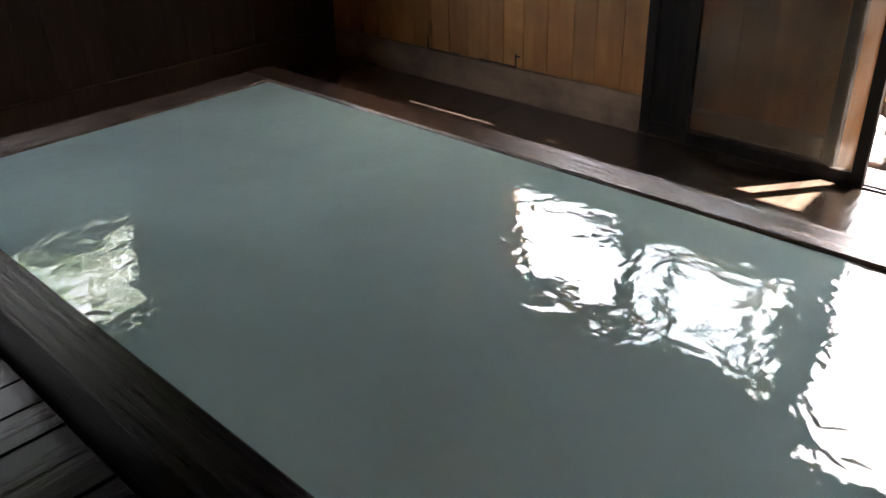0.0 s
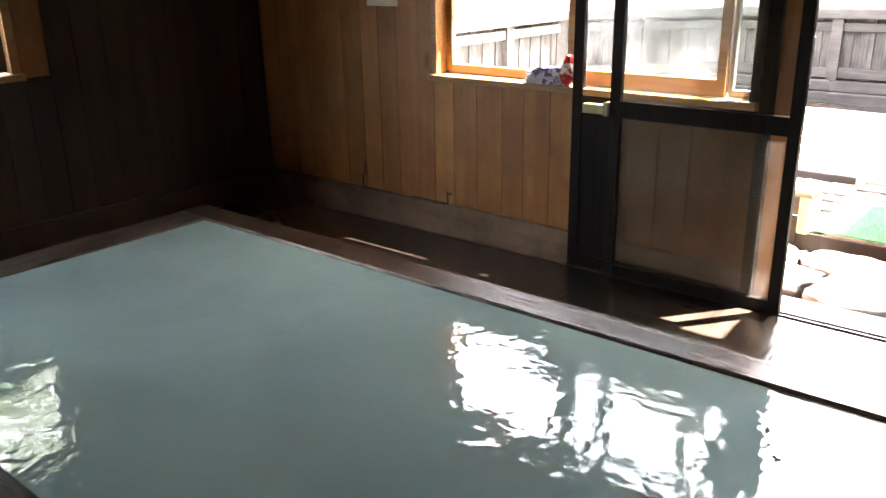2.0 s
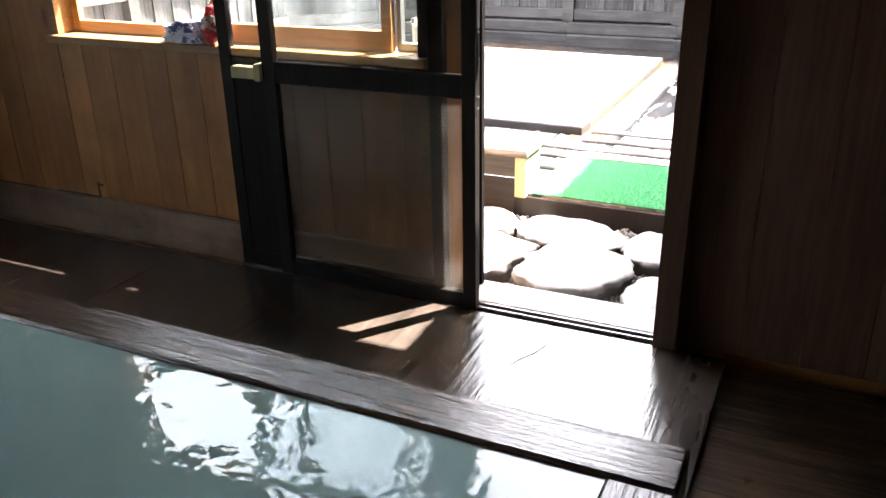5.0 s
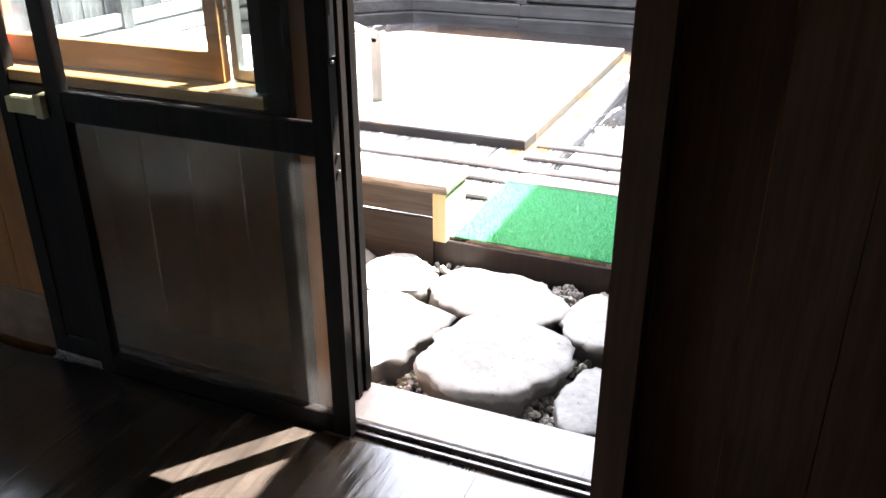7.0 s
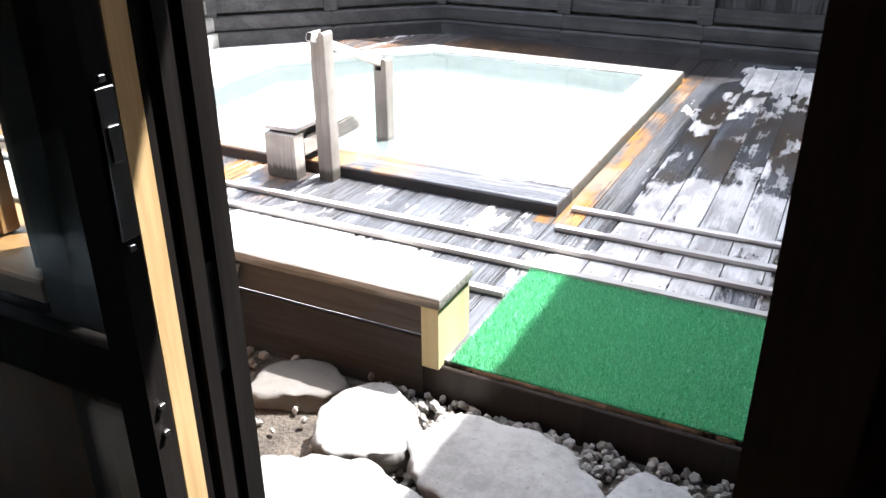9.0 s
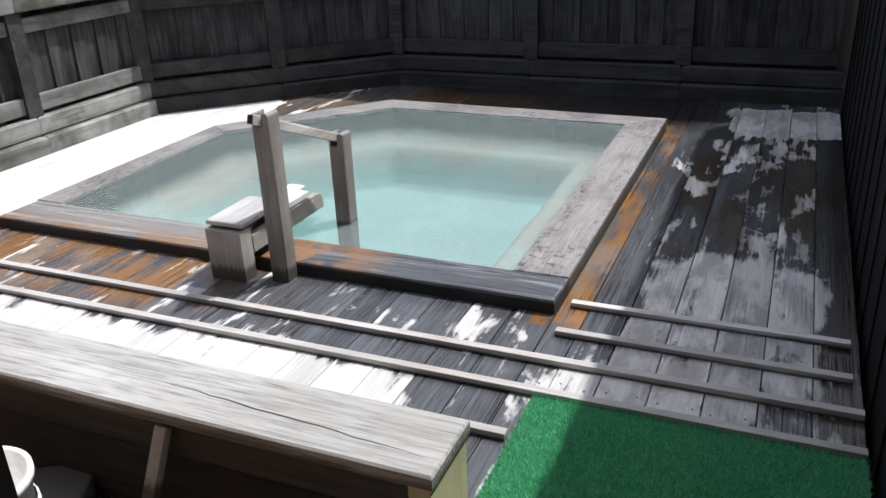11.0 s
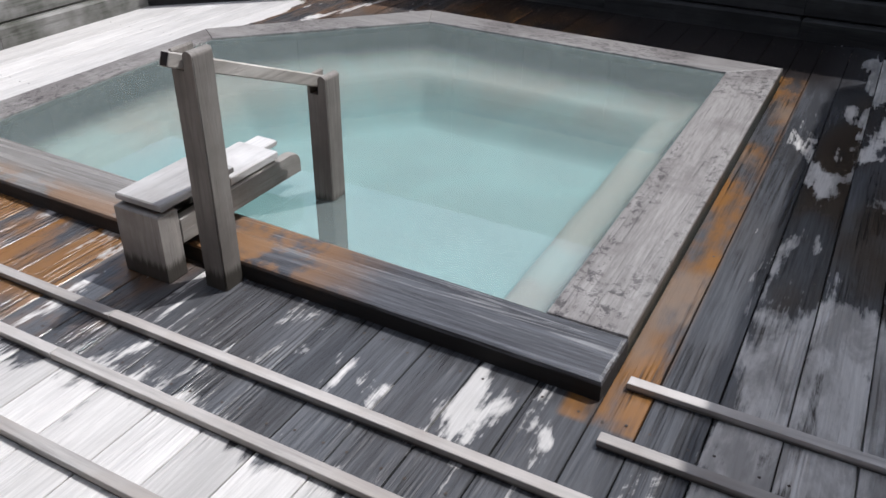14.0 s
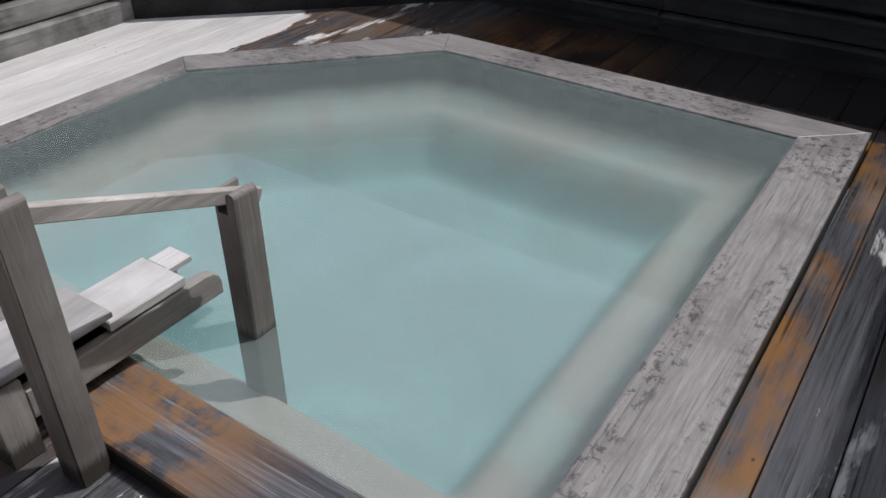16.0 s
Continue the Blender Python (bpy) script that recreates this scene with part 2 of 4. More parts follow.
def front_rim(name):
    """The soaked front rim: blue-black wet wood, rust-stained towards the spout."""
    m = Nodes(name)
    vec = m.place((0.04, 1, 1), 5.0)
    grain = m.noise(vec, 110, 6, 0.72, 0.2)
    broad = m.noise(vec, 16, 4, 0.6, 0.8)
    fac = m.math("ADD", m.math("MULTIPLY", grain, 0.5), m.math("MULTIPLY", broad, 0.5))
    wet = m.mix(m.ramp(fac, 0.38, 0.62), (0.045, 0.046, 0.052), (0.13, 0.135, 0.15))
    bleach = m.math("MULTIPLY", m.ramp(m.noise(vec, 26, 5, 0.7, 1.6), 0.50, 0.62), m.box((None, 6.17), (None, None), 0.05))
    wet = m.mix(m.math("MULTIPLY", bleach, 0.5), wet, (0.40, 0.40, 0.40))
    grey = m.mix(m.ramp(fac, 0.35, 0.65), (0.12, 0.11, 0.10), (0.32, 0.305, 0.29))
    west = m.box((None, None), (-2.55, None), 0.3)
    col = m.mix(west, wet, grey)
    rust = m.math("MULTIPLY", m.math("ADD", m.box((-2.5, None), (-1.95, None), 0.2), m.math("MULTIPLY", m.box((None, None), (-2.4, 6.18), 0.05), 0.75), True), m.ramp(m.noise(m.place((1, 1, 1)), 6.0, 6, 0.65), 0.40, 0.56))
    col = m.mix(m.math("MULTIPLY", rust, 0.85), col, (0.28, 0.150, 0.066))
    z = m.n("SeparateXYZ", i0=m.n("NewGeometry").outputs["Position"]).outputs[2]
    # wet side face, blackened further to paint in its shade
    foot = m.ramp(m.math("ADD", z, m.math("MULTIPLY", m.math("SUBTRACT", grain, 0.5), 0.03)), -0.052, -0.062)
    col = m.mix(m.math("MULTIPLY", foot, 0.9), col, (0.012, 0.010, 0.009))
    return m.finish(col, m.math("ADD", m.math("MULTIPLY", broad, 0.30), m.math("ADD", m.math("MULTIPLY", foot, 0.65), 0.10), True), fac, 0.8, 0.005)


def milky_water(name, body, clear, ripple, ripple_scale, bump, ior):
    """Milky spring water: partly clear, partly white, with a mirror-like rippled surface."""
    m = Nodes(name)
    n1 = m.noise(m.place((1, 1, 1)), ripple_scale, 1.0, 0.4, 0.6)
    n2 = m.noise(m.place((1, 1, 1)), ripple_scale * 0.28, 0.0, 0.5, 0.4)
    n3 = m.noise(m.place((1, 1, 1)), ripple_scale * 2.6, 1.0, 0.5, 0.3)
    h = m.math("ADD", m.math("ADD", m.math("MULTIPLY", n1, 0.38), m.math("MULTIPLY", n3, 0.075)), n2)
    normal = m.n("Bump", Strength=bump, Distance=ripple, Height=h).outputs[0]
    cloud = m.noise(m.place((1, 1, 1)), 1.1, 3, 0.5, 0.5)
    col = m.mix(m.ramp(cloud, 0.35, 0.7), tuple(c * 0.86 for c in body), body)
    diff = m.n("BsdfDiffuse", Color=col)
    trans = m.n("BsdfTransparent", Color=(*clear[:3], 1))
    inside = m.n("MixShader", i0=clear[3], i1=diff.outputs[0], i2=trans.outputs[0])
    gloss = m.n("BsdfGlossy", Color=(1, 1, 1, 1), Roughness=0.01, Normal=normal)
    fres = m.n("Fresnel", IOR=ior, Normal=normal)
    both = m.n("MixShader", i0=fres.outputs[0], i1=inside.outputs[0], i2=gloss.outputs[0])
    m.t.links.new(both.outputs[0], m.out.inputs[0])
    return m.mat


def silt(name, shelf, deep, moss):
    """Pale mineral silt on the shelf, mossy boards above it, deep bed tinted with the water's milky blue-green."""
    m = Nodes(name)
    z = m.n("SeparateXYZ", i0=m.n("NewGeometry").outputs["Position"]).outputs[2]
    n = m.noise(m.place((1, 1, 1)), 3.0, 4, 0.6)
    cloud = m.noise(m.place((1, 1, 1)), 1.3, 4, 0.6, 0.8)
    k = m.ramp(m.math("ADD", z, m.math("MULTIPLY", n, 0.05)), -0.44, -0.24)
    col = m.mix(k, deep, shelf)
    col = m.mix(m.math("MULTIPLY", n, 0.3), col, tuple(c * 0.8 for c in shelf))
    col = m.mix(m.math("MULTIPLY", m.ramp(cloud, 0.42, 0.68), 0.35), col, tuple(min(1, c * 1.5) for c in deep))
    high = m.ramp(m.math("ADD", z, m.math("MULTIPLY", m.math("SUBTRACT", n, 0.5), 0.04)), -0.235, -0.15)
    return m.finish(m.mix(high, col, moss), 0.85, n, 0.1, 0.01)


def glass(name, tint, haze, film=0.0):
    m = Nodes(name)
    dirt = m.ramp(m.noise(m.place((1, 1, 1)), 2.5, 4, 0.6), 0.3, 0.8)
    clear = m.n("BsdfTransparent", Color=(*tint, 1))
    dust = m.n("BsdfTranslucent", Color=(0.75, 0.8, 0.85, 1))
    body = m.n("MixShader", i0=m.math("MULTIPLY", dirt, haze), i1=clear.outputs[0], i2=dust.outputs[0])
    if film:
        dry = m.n("BsdfDiffuse", Color=(0.42, 0.34, 0.25, 1))
        body = m.n("MixShader", i0=m.math("MULTIPLY", m.math("ADD", m.math("MULTIPLY", dirt, 0.6), 0.4), film), i1=body.outputs[0], i2=dry.outputs[0])
    facing = m.n("LayerWeight", Blend=0.5).outputs["Facing"]
    schlick = m.math("ADD", m.math("MULTIPLY", m.math("POWER", facing, 5.0), 0.95), 0.022, True)
    gloss = m.n("BsdfGlossy", Color=(1, 1, 1, 1), Roughness=0.22 if film else 0.02)
    both = m.n("MixShader", i0=schlick, i1=body.outputs[0], i2=gloss.outputs[0])
    m.t.links.new(both.outputs[0], m.out.inputs[0])
    return m.mat


def rocky(name, dark, light, scale, rough, bump=0.5, dist=0.02):
    m = Nodes(name)
    a = m.noise(m.place((1, 1, 1), 2.0), scale, 7, 0.65)
    b = m.noise(m.place((1, 1, 1), 2.0), scale * 9, 4, 0.6)
    f = m.math("ADD", m.math("MULTIPLY", a, 0.6), m.math("MULTIPLY", b, 0.4))
    col = m.mix(m.ramp(f, 0.36, 0.64), dark, light)
    tone = m.n("HueSaturation", Color=col, Value=m.math("ADD", m.math("MULTIPLY", m.n("ObjectInfo").outputs["Random"], 0.3), 0.85))
    return m.finish(tone.outputs[0], rough, f, bump, dist)


def flagstone(name):
    """Pale trodden stone with fine pits, its sides given a soil colour in place of shade."""
    m = Nodes(name)
    a = m.noise(m.place((1, 1, 1), 2.0), 3.5, 7, 0.65)
    b = m.noise(m.place((1, 1, 1), 2.0), 38, 5, 0.65)
    f = m.math("ADD", m.math("MULTIPLY", a, 0.6), m.math("MULTIPLY", b, 0.4))
    col = m.mix(m.ramp(f, 0.36, 0.64), (0.19, 0.187, 0.182), (0.31, 0.305, 0.297))
    pits = m.ramp(m.noise(m.place((1, 1, 1), 5.0), 60, 3, 0.6), 0.36, 0.30)
    col = m.mix(m.math("MULTIPLY", pits, 0.6), col, (0.10, 0.095, 0.09))
    z = m.n("SeparateXYZ", i0=m.n("NewGeometry").outputs["Position"]).outputs[2]
    # soil-coloured darkening below the top paints in the sides' shade
    soil = m.ramp(m.math("ADD", z, m.math("MULTIPLY", m.math("SUBTRACT", a, 0.5), 0.05)), -0.150, -0.175)
    col = m.mix(m.math("MULTIPLY", soil, 0.85), col, (0.085, 0.075, 0.065))
    return m.finish(col, 0.75, m.math("SUBTRACT", f, m.math("MULTIPLY", pits, 0.3)), 0.5, 0.008)


def islands(name, dark, light, rough, translucent=0.0):
    m = Nodes(name)
    r = m.n("NewGeometry").outputs["Random Per Island"]
    n = m.noise(m.place((1, 1, 1)), 30, 3)
    col = m.mix(m.math("ADD", m.math("MULTIPLY", r, 0.8), m.math("MULTIPLY", n, 0.2)), dark, light)
    if not translucent:
        return m.finish(col, rough, n, 0.3, 0.003)
    d = m.n("BsdfPrincipled", Base_Color=col, Roughness=rough)
    tl = m.n("BsdfTranslucent", Color=col)
    m.t.links.new(m.n("MixShader", i0=translucent, i1=d.outputs[0], i2=tl.outputs[0]).outputs[0], m.out.inputs[0])
    return m.mat


def plain(name, color, rough, metallic=0.0, bump=0.15, scale=40):
    m = Nodes(name)
    n = m.noise(m.place((1, 1, 1), 1.0), scale, 4)
    col = m.mix(m.ramp(n, 0.3, 0.7), tuple(c * 0.85 for c in color), color)
    return m.finish(col, rough, n, bump, 0.002, metallic)


WALL_WOOD = wood("wall_wood", (0.265, 0.110, 0.032), (0.42, 0.205, 0.068), "z", 0.5, 0.2, (0.15, 0.066, 0.024), 0.6, vary=0.20, fine=40)
# same boards as the north wall, colour darkened for the west wall's shade
WEST_WOOD = wood("shaded_wall_wood", (0.016, 0.008, 0.004), (0.042, 0.021, 0.0095), "z", 0.55, 0.25, (0.028, 0.014, 0.007), 0.6)
SKIRT_WOOD = wood("skirt_wood", (0.15, 0.10, 0.066), (0.27, 0.19, 0.13), "x", 0.65, 0.4, (0.06, 0.040, 0.026), 0.75)
FRAME_WOOD = wood("frame_wood", (0.25, 0.13, 0.05), (0.40, 0.235, 0.10), "x", 0.4, 0.2, knots=False)
TAN_WOOD = wood("tan_wood", (0.42, 0.28, 0.13), (0.62, 0.45, 0.24), "z", 0.5, 0.2, knots=False)
DARK_WOOD = wood("dark_wood", (0.012, 0.008, 0.007), (0.028, 0.020, 0.017), "z", 0.45, 0.3, knots=False)
DOOR_WOOD = wood("black_door_wood", (0.005, 0.0042, 0.004), (0.013, 0.011, 0.010), "z", 0.55, 0.3, knots=False, spec=0.12)
EAST_WOOD = wood("east_wood", (0.088, 0.050, 0.032), (0.19, 0.112, 0.068), "z", 0.6, 0.3)
FLOOR_WOOD = wood("floor_wood", (0.011, 0.008, 0.0065), (0.085, 0.068, 0.056), "y", 0.17, 0.7, (0.018, 0.014, 0.012), 0.75, spec=1.0, relief=0.005, fine=40)
EFLOOR_WOOD = wood("rough_floor_wood", (0.020, 0.013, 0.009), (0.14, 0.090, 0.054), "x", 0.32, 1.0, (0.013, 0.010, 0.008), 0.85, fine=22, relief=0.016, spec=0.15)
RIM_WET = wood("soaked_rim_wood", (0.012, 0.008, 0.006), (0.052, 0.034, 0.026), "x", 0.13, 1.0, (0.09, 0.064, 0.05), 0.35, spec=0.8, relief=0.009)
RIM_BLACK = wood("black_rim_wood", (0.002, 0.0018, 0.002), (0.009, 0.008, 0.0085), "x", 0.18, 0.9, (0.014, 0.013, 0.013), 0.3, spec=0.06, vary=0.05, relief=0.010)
SOAKED = wood("soaked_basin_wood", (0.022, 0.026, 0.023), (0.05, 0.057, 0.05), "x", 0.7, 0.3, knots=False)
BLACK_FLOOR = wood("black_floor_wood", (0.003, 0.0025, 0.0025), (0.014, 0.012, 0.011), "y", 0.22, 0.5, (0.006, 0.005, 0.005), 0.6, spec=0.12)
LEDGE = wood("silted_ledge_wood", (0.26, 0.235, 0.19), (0.40, 0.36, 0.29), "x", 0.8, 0.3, knots=False)
SLIME = wood("basin_wood", (0.10, 0.10, 0.08), (0.20, 0.19, 0.15), "x", 0.7, 0.3, knots=False)
RIM_GREY = weathered_rim("rim_grey_wood", "y")
RIM_GREY_X = weathered_rim("rim_grey_wood_across", "x")
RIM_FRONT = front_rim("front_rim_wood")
POST_WOOD = wood("post_wood", (0.22, 0.20, 0.18), (0.46, 0.43, 0.395), "z", 0.65, 0.7, (0.075, 0.062, 0.053), 0.55, fine=110, dark_below=-0.052, band=0.022)
SPOUT_WOOD = wood("spout_wood", (0.29, 0.268, 0.24), (0.60, 0.57, 0.53), "y", 0.65, 0.8, (0.07, 0.06, 0.052), 0.5, fine=110, dark_below=-0.02)
LID_WOOD = wood("bleached_wood", (0.44, 0.43, 0.42), (0.74, 0.725, 0.715), "y", 0.7, 0.6, (0.24, 0.21, 0.19), 0.5, fine=110)
# olive edge stain, darkened further to carry the seat front's shade
BENCH_WOOD = wood("bench_wood", (0.30, 0.295, 0.285), (0.52, 0.51, 0.495), "x", 0.55, 0.6, (0.27, 0.25, 0.215), 0.5, fine=80, dark_below=0.112, damp=(0.05, 0.046, 0.026))
BENCH_RAW = wood("raw_bench_wood", (0.40, 0.37, 0.20), (0.57, 0.54, 0.33), "z", 0.6, 0.3, (0.30, 0.28, 0.15), 0.5)
SKIRT_GREY = wood("grey_skirt", (0.028, 0.027, 0.026), (0.060, 0.058, 0.056), "x", 0.8, 0.3)
FENCE_BOARD = wood("fence_board", (0.008, 0.0075, 0.0078), (0.040, 0.038, 0.038), "z", 0.8, 0.7, (0.15, 0.146, 0.142), 0.28, vary=0.45)
# one rail wood twice: darkened for the shaded bays, lightened for the sunlit west
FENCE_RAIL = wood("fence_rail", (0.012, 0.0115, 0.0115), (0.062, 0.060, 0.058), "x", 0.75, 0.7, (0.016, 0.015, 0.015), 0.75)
FENCE_RAIL_SUN = wood("sunlit_fence_rail", (0.10, 0.098, 0.090), (0.33, 0.325, 0.31), "y", 0.75, 0.7, (0.035, 0.04, 0.024), 0.9)
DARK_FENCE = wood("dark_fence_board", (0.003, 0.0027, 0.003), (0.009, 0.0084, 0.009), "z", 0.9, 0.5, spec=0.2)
CREAM = wood("cream_siding", (0.36, 0.31, 0.23), (0.48, 0.42, 0.32), "z", 0.7, 0.2, knots=False, vary=0.08)
# battens go dark low down to stand for their shaded front faces
STRIP = wood("batten_wood", (0.32, 0.30, 0.285), (0.62, 0.595, 0.575), "x", 0.6, 0.5, (0.26, 0.21, 0.175), 0.5, knots=False, dark_below=-0.099, damp=(0.018, 0.016, 0.014), band=0.006)
DECK = deck_wood("deck_boards", (0.72, 0.70, 0.68), (0.115, 0.120, 0.132), (0.27, 0.128, 0.038))
WATER_IN = milky_water("indoor_spring_water", (0.255, 0.385, 0.388), (0.62, 0.76, 0.72, 0.34), 0.02, 12.0, 0.38, 1.43)
WATER_OUT = milky_water("outdoor_spring_water", (0.42, 0.50, 0.49), (0.95, 0.97, 0.97, 0.70), 0.004, 7.0, 0.06, 1.6)
BED = silt("silted_bed", (0.465, 0.445, 0.390), (0.285, 0.505, 0.50), (0.018, 0.026, 0.022))
BASIN = rocky("basin_bed", (0.10, 0.30, 0.31), (0.16, 0.38, 0.39), 2, 0.8, 0.1)
GLASS = glass("pane_glass", (0.95, 0.97, 0.96), 0.006)
GLASS_GRIMY = glass("grimy_glass", (0.90, 0.88, 0.84), 0.02, 0.12)
GLASS_HAZY = glass("hazy_glass", (0.90, 0.93, 0.95), 0.07)
STONE = flagstone("stepping_stone")
SOIL = rocky("soil", (0.035, 0.028, 0.022), (0.105, 0.087, 0.069), 9, 0.9, 0.9, 0.04)
PEBBLE = islands("pebbles", (0.09, 0.078, 0.07), (0.38, 0.365, 0.34), 0.6)
LEAF = islands("leaves", (0.03, 0.075, 0.015), (0.11, 0.19, 0.035), 0.5, 0.35)
BARK = rocky("bark", (0.06, 0.045, 0.035), (0.16, 0.12, 0.09), 8, 0.9, 0.8, 0.03)
TURF = islands("turf_blades", (0.085, 0.41, 0.20), (0.29, 0.70, 0.43), 0.45, 0.2)
TURF_BASE = plain("turf_backing", (0.02, 0.24, 0.10), 0.8, scale=150)
METAL = plain("brushed_steel", (0.55, 0.55, 0.54), 0.3, 1.0)
METAL_RUSTY = plain("rusty_nail", (0.05, 0.035, 0.028), 0.6, 0.3)
ALU = plain("grey_aluminium", (0.35, 0.36, 0.36), 0.4, 0.8)
PLASTIC = plain("white_plastic", (0.75, 0.75, 0.73), 0.4)
PAPER = plain("paper", (0.78, 0.77, 0.72), 0.8)
CEILING = wood("ceiling_wood", (0.10, 0.06, 0.035), (0.20, 0.125, 0.07), "y", 0.6, 0.3)
ROOFING = plain("roofing", (0.09, 0.09, 0.095), 0.7)
TIP_BROWN = plain("tip_brown", (0.17, 0.065, 0.04), 0.7)


def cloth(name, base, mark, scale):
    m = Nodes(name)
    n = m.noise(m.place((1, 1, 1)), scale, 3, 0.5, 1.0)
    return m.finish(m.mix(m.ramp(n, 0.50, 0.56), base, mark), 0.9, m.noise(m.place((1, 1, 1)), 300, 2), 0.4, 0.002)


TOWEL = cloth("blue_white_towelling", (0.62, 0.64, 0.78), (0.12, 0.13, 0.32), 22)
RED_CLOTH = cloth("red_white_cloth", (0.62, 0.05, 0.05), (0.75, 0.70, 0.70), 16)


# ---- building helpers ----
def mesh_of(name, bm, *mats, smooth=False):
    bmesh.ops.recalc_face_normals(bm, faces=bm.faces)
    me = bpy.data.meshes.new(name)
    bm.to_mesh(me)
    bm.free()
    for m in mats:
        me.materials.append(m)
    if smooth:
        me.polygons.foreach_set("use_smooth", [True] * len(me.polygons))
    return me


def surface(name, bm, material):
    """An open sheet, which keeps its face's direction."""
    me = bpy.data.meshes.new(name)
    bm.to_mesh(me)
    bm.free()
    me.materials.append(material)
    return me


def part(name, bm, material, parent=None, label="", smooth=False):
    ob = new(name, mesh_of(name, bm, material, smooth=smooth))
    if parent is not None:
        ob.parent = parent
    return tagged(ob, label)


def base(name, at=(0, 0, 0), **tags):
    ob = new(name)
    ob.location = at
    ob.empty_display_size = 0.1
    return tagged(ob, **tags)


def cbox(bm, x0, x1, y0, y1, z0, z1, c=0.004, m=None):
    """A board with eased upper and lower edges."""
    c = min(c, (x1 - x0) * 0.3, (y1 - y0) * 0.3, (z1 - z0) * 0.3)
    rings = []
    for z, i in ((z0, c), (z0 + c, 0), (z1 - c, 0), (z1, c)):
        ring = [Vector(p) for p in ((x0 + i, y0 + i, z), (x1 - i, y0 + i, z), (x1 - i, y1 - i, z), (x0 + i, y1 - i, z))]
        rings.append([bm.verts.new(m @ p if m else p) for p in ring])
    for a, b in zip(rings, rings[1:]):
        for k in range(4):
            bm.faces.new((a[k], a[(k + 1) % 4], b[(k + 1) % 4], b[k]))
    bm.faces.new(rings[0][::-1])
    bm.faces.new(rings[-1])
    return bm


def box(x0, x1, y0, y1, z0, z1, c=0.004, m=None):
    return cbox(bmesh.new(), x0, x1, y0, y1, z0, z1, c, m)


def prism(pts, z0, z1, c=0.0):
    bm = bmesh.new()
    top = [bm.verts.new((x, y, z1)) for x, y in pts]
    bot = [bm.verts.new((x, y, z0)) for x, y in pts]
    f = bm.faces.new(top)
    bm.faces.new(bot[::-1])
    for i in range(len(pts)):
        j = (i + 1) % len(pts)
        bm.faces.new((top[i], bot[i], bot[j], top[j]))
    if c:
        bmesh.ops.bevel(bm, geom=list(f.edges), offset=c, segments=2, affect="EDGES", profile=0.5)
    return bm


def tube(bm, a, b, r0, r1, n=8):
    a, b = Vector(a), Vector(b)
    q = (b - a).to_track_quat("Z", "Y")
    rings = []
    for p, r in ((a, r0), (b, r1)):
        rings.append([bm.verts.new(p + q @ Vector((r * math.cos(2 * math.pi * k / n), r * math.sin(2 * math.pi * k / n), 0))) for k in range(n)])
    for k in range(n):
        bm.faces.new((rings[0][k], rings[0][(k + 1) % n], rings[1][(k + 1) % n], rings[1][k]))
    bm.faces.new(rings[0][::-1])
    bm.faces.new(rings[1])


def lathe(profile, n=28):
    bm = bmesh.new()
    rings = [[bm.verts.new((r * math.cos(2 * math.pi * k / n), r * math.sin(2 * math.pi * k / n), z)) for k in range(n)] for r, z in profile]
    for a, b in zip(rings, rings[1:]):
        for k in range(n):
            bm.faces.new((a[k], a[(k + 1) % n], b[(k + 1) % n], b[k]))
    bm.faces.new(rings[0][::-1])
    return bm


PIECES = {}


def piece(name, size, at, material, parent, turn=0.0, c=0.004, rng=random):
    """A board of a floor or wall: its own object on a mesh that it shares with boards of its size."""
    key = (name, tuple(round(s, 3) for s in size), material.name)
    if key not in PIECES:
        l, w, h = size
        PIECES[key] = mesh_of(name, box(-l / 2, l / 2, -w / 2, w / 2, -h / 2, h / 2, c), material)
    ob = new(name, PIECES[key])
    ob.parent = parent
    ob.matrix_basis = pose(*at, 0, 0, turn)
    return ob


# ---- the bath house ----
X_W, X_E, Y_S, Y_N, Z_F, Z_C = -4.30, 1.60, -1.60, 3.59, -0.09, 2.25
rng = random.Random(4)


def wall_with_holes(name, u0, u1, v0, v1, holes, make, label):
    """One wall as boxes round its openings, joined in one mesh."""
    us = sorted({u0, u1, *[h[0] for h in holes], *[h[1] for h in holes]})
    bm = bmesh.new()
    for a, b in zip(us, us[1:]):
        cuts = sorted((h[2], h[3]) for h in holes if h[0] <= a and h[1] >= b)
        z = v0
        for lo, hi in cuts:
            if lo > z:
                make(bm, a, b, z, lo)
            z = hi
        if z < v1:
            make(bm, a, b, z, v1)
    return tagged(part(name, bm, WALL_WOOD), label, "wall", kind="structure")


WIN = (-2.81, -1.0, 0.79, 1.56)
DOOR = (-0.868, -0.13, -0.13, 1.82)
# west window's unseen south stretch is added to let in more daylight
WWIN = (-0.95, 1.978, 0.862, 1.52)
wall_n = wall_with_holes("wall_north", X_W - 0.1, X_E + 0.1, -0.3, Z_C, [WIN, DOOR], lambda bm, a, b, z, w: cbox(bm, a, b, Y_N + 0.018, Y_N + 0.11, z, w, 0), "bath house wall of aged orange-brown boards")
wall_w = wall_with_holes("wall_west", Y_S - 0.1, Y_N + 0.016, -0.3, Z_C, [WWIN], lambda bm, a, b, z, w: cbox(bm, X_W - 0.1, X_W - 0.018, a, b, z, w, 0), "dim bath house wall of brown boards")
wall_e = wall_with_holes("wall_east", Y_S - 0.1, Y_N + 0.016, -0.3, Z_C, [], lambda bm, a, b, z, w: cbox(bm, X_E, X_E + 0.1, a, b, z, w, 0), "plain brown bath house wall")
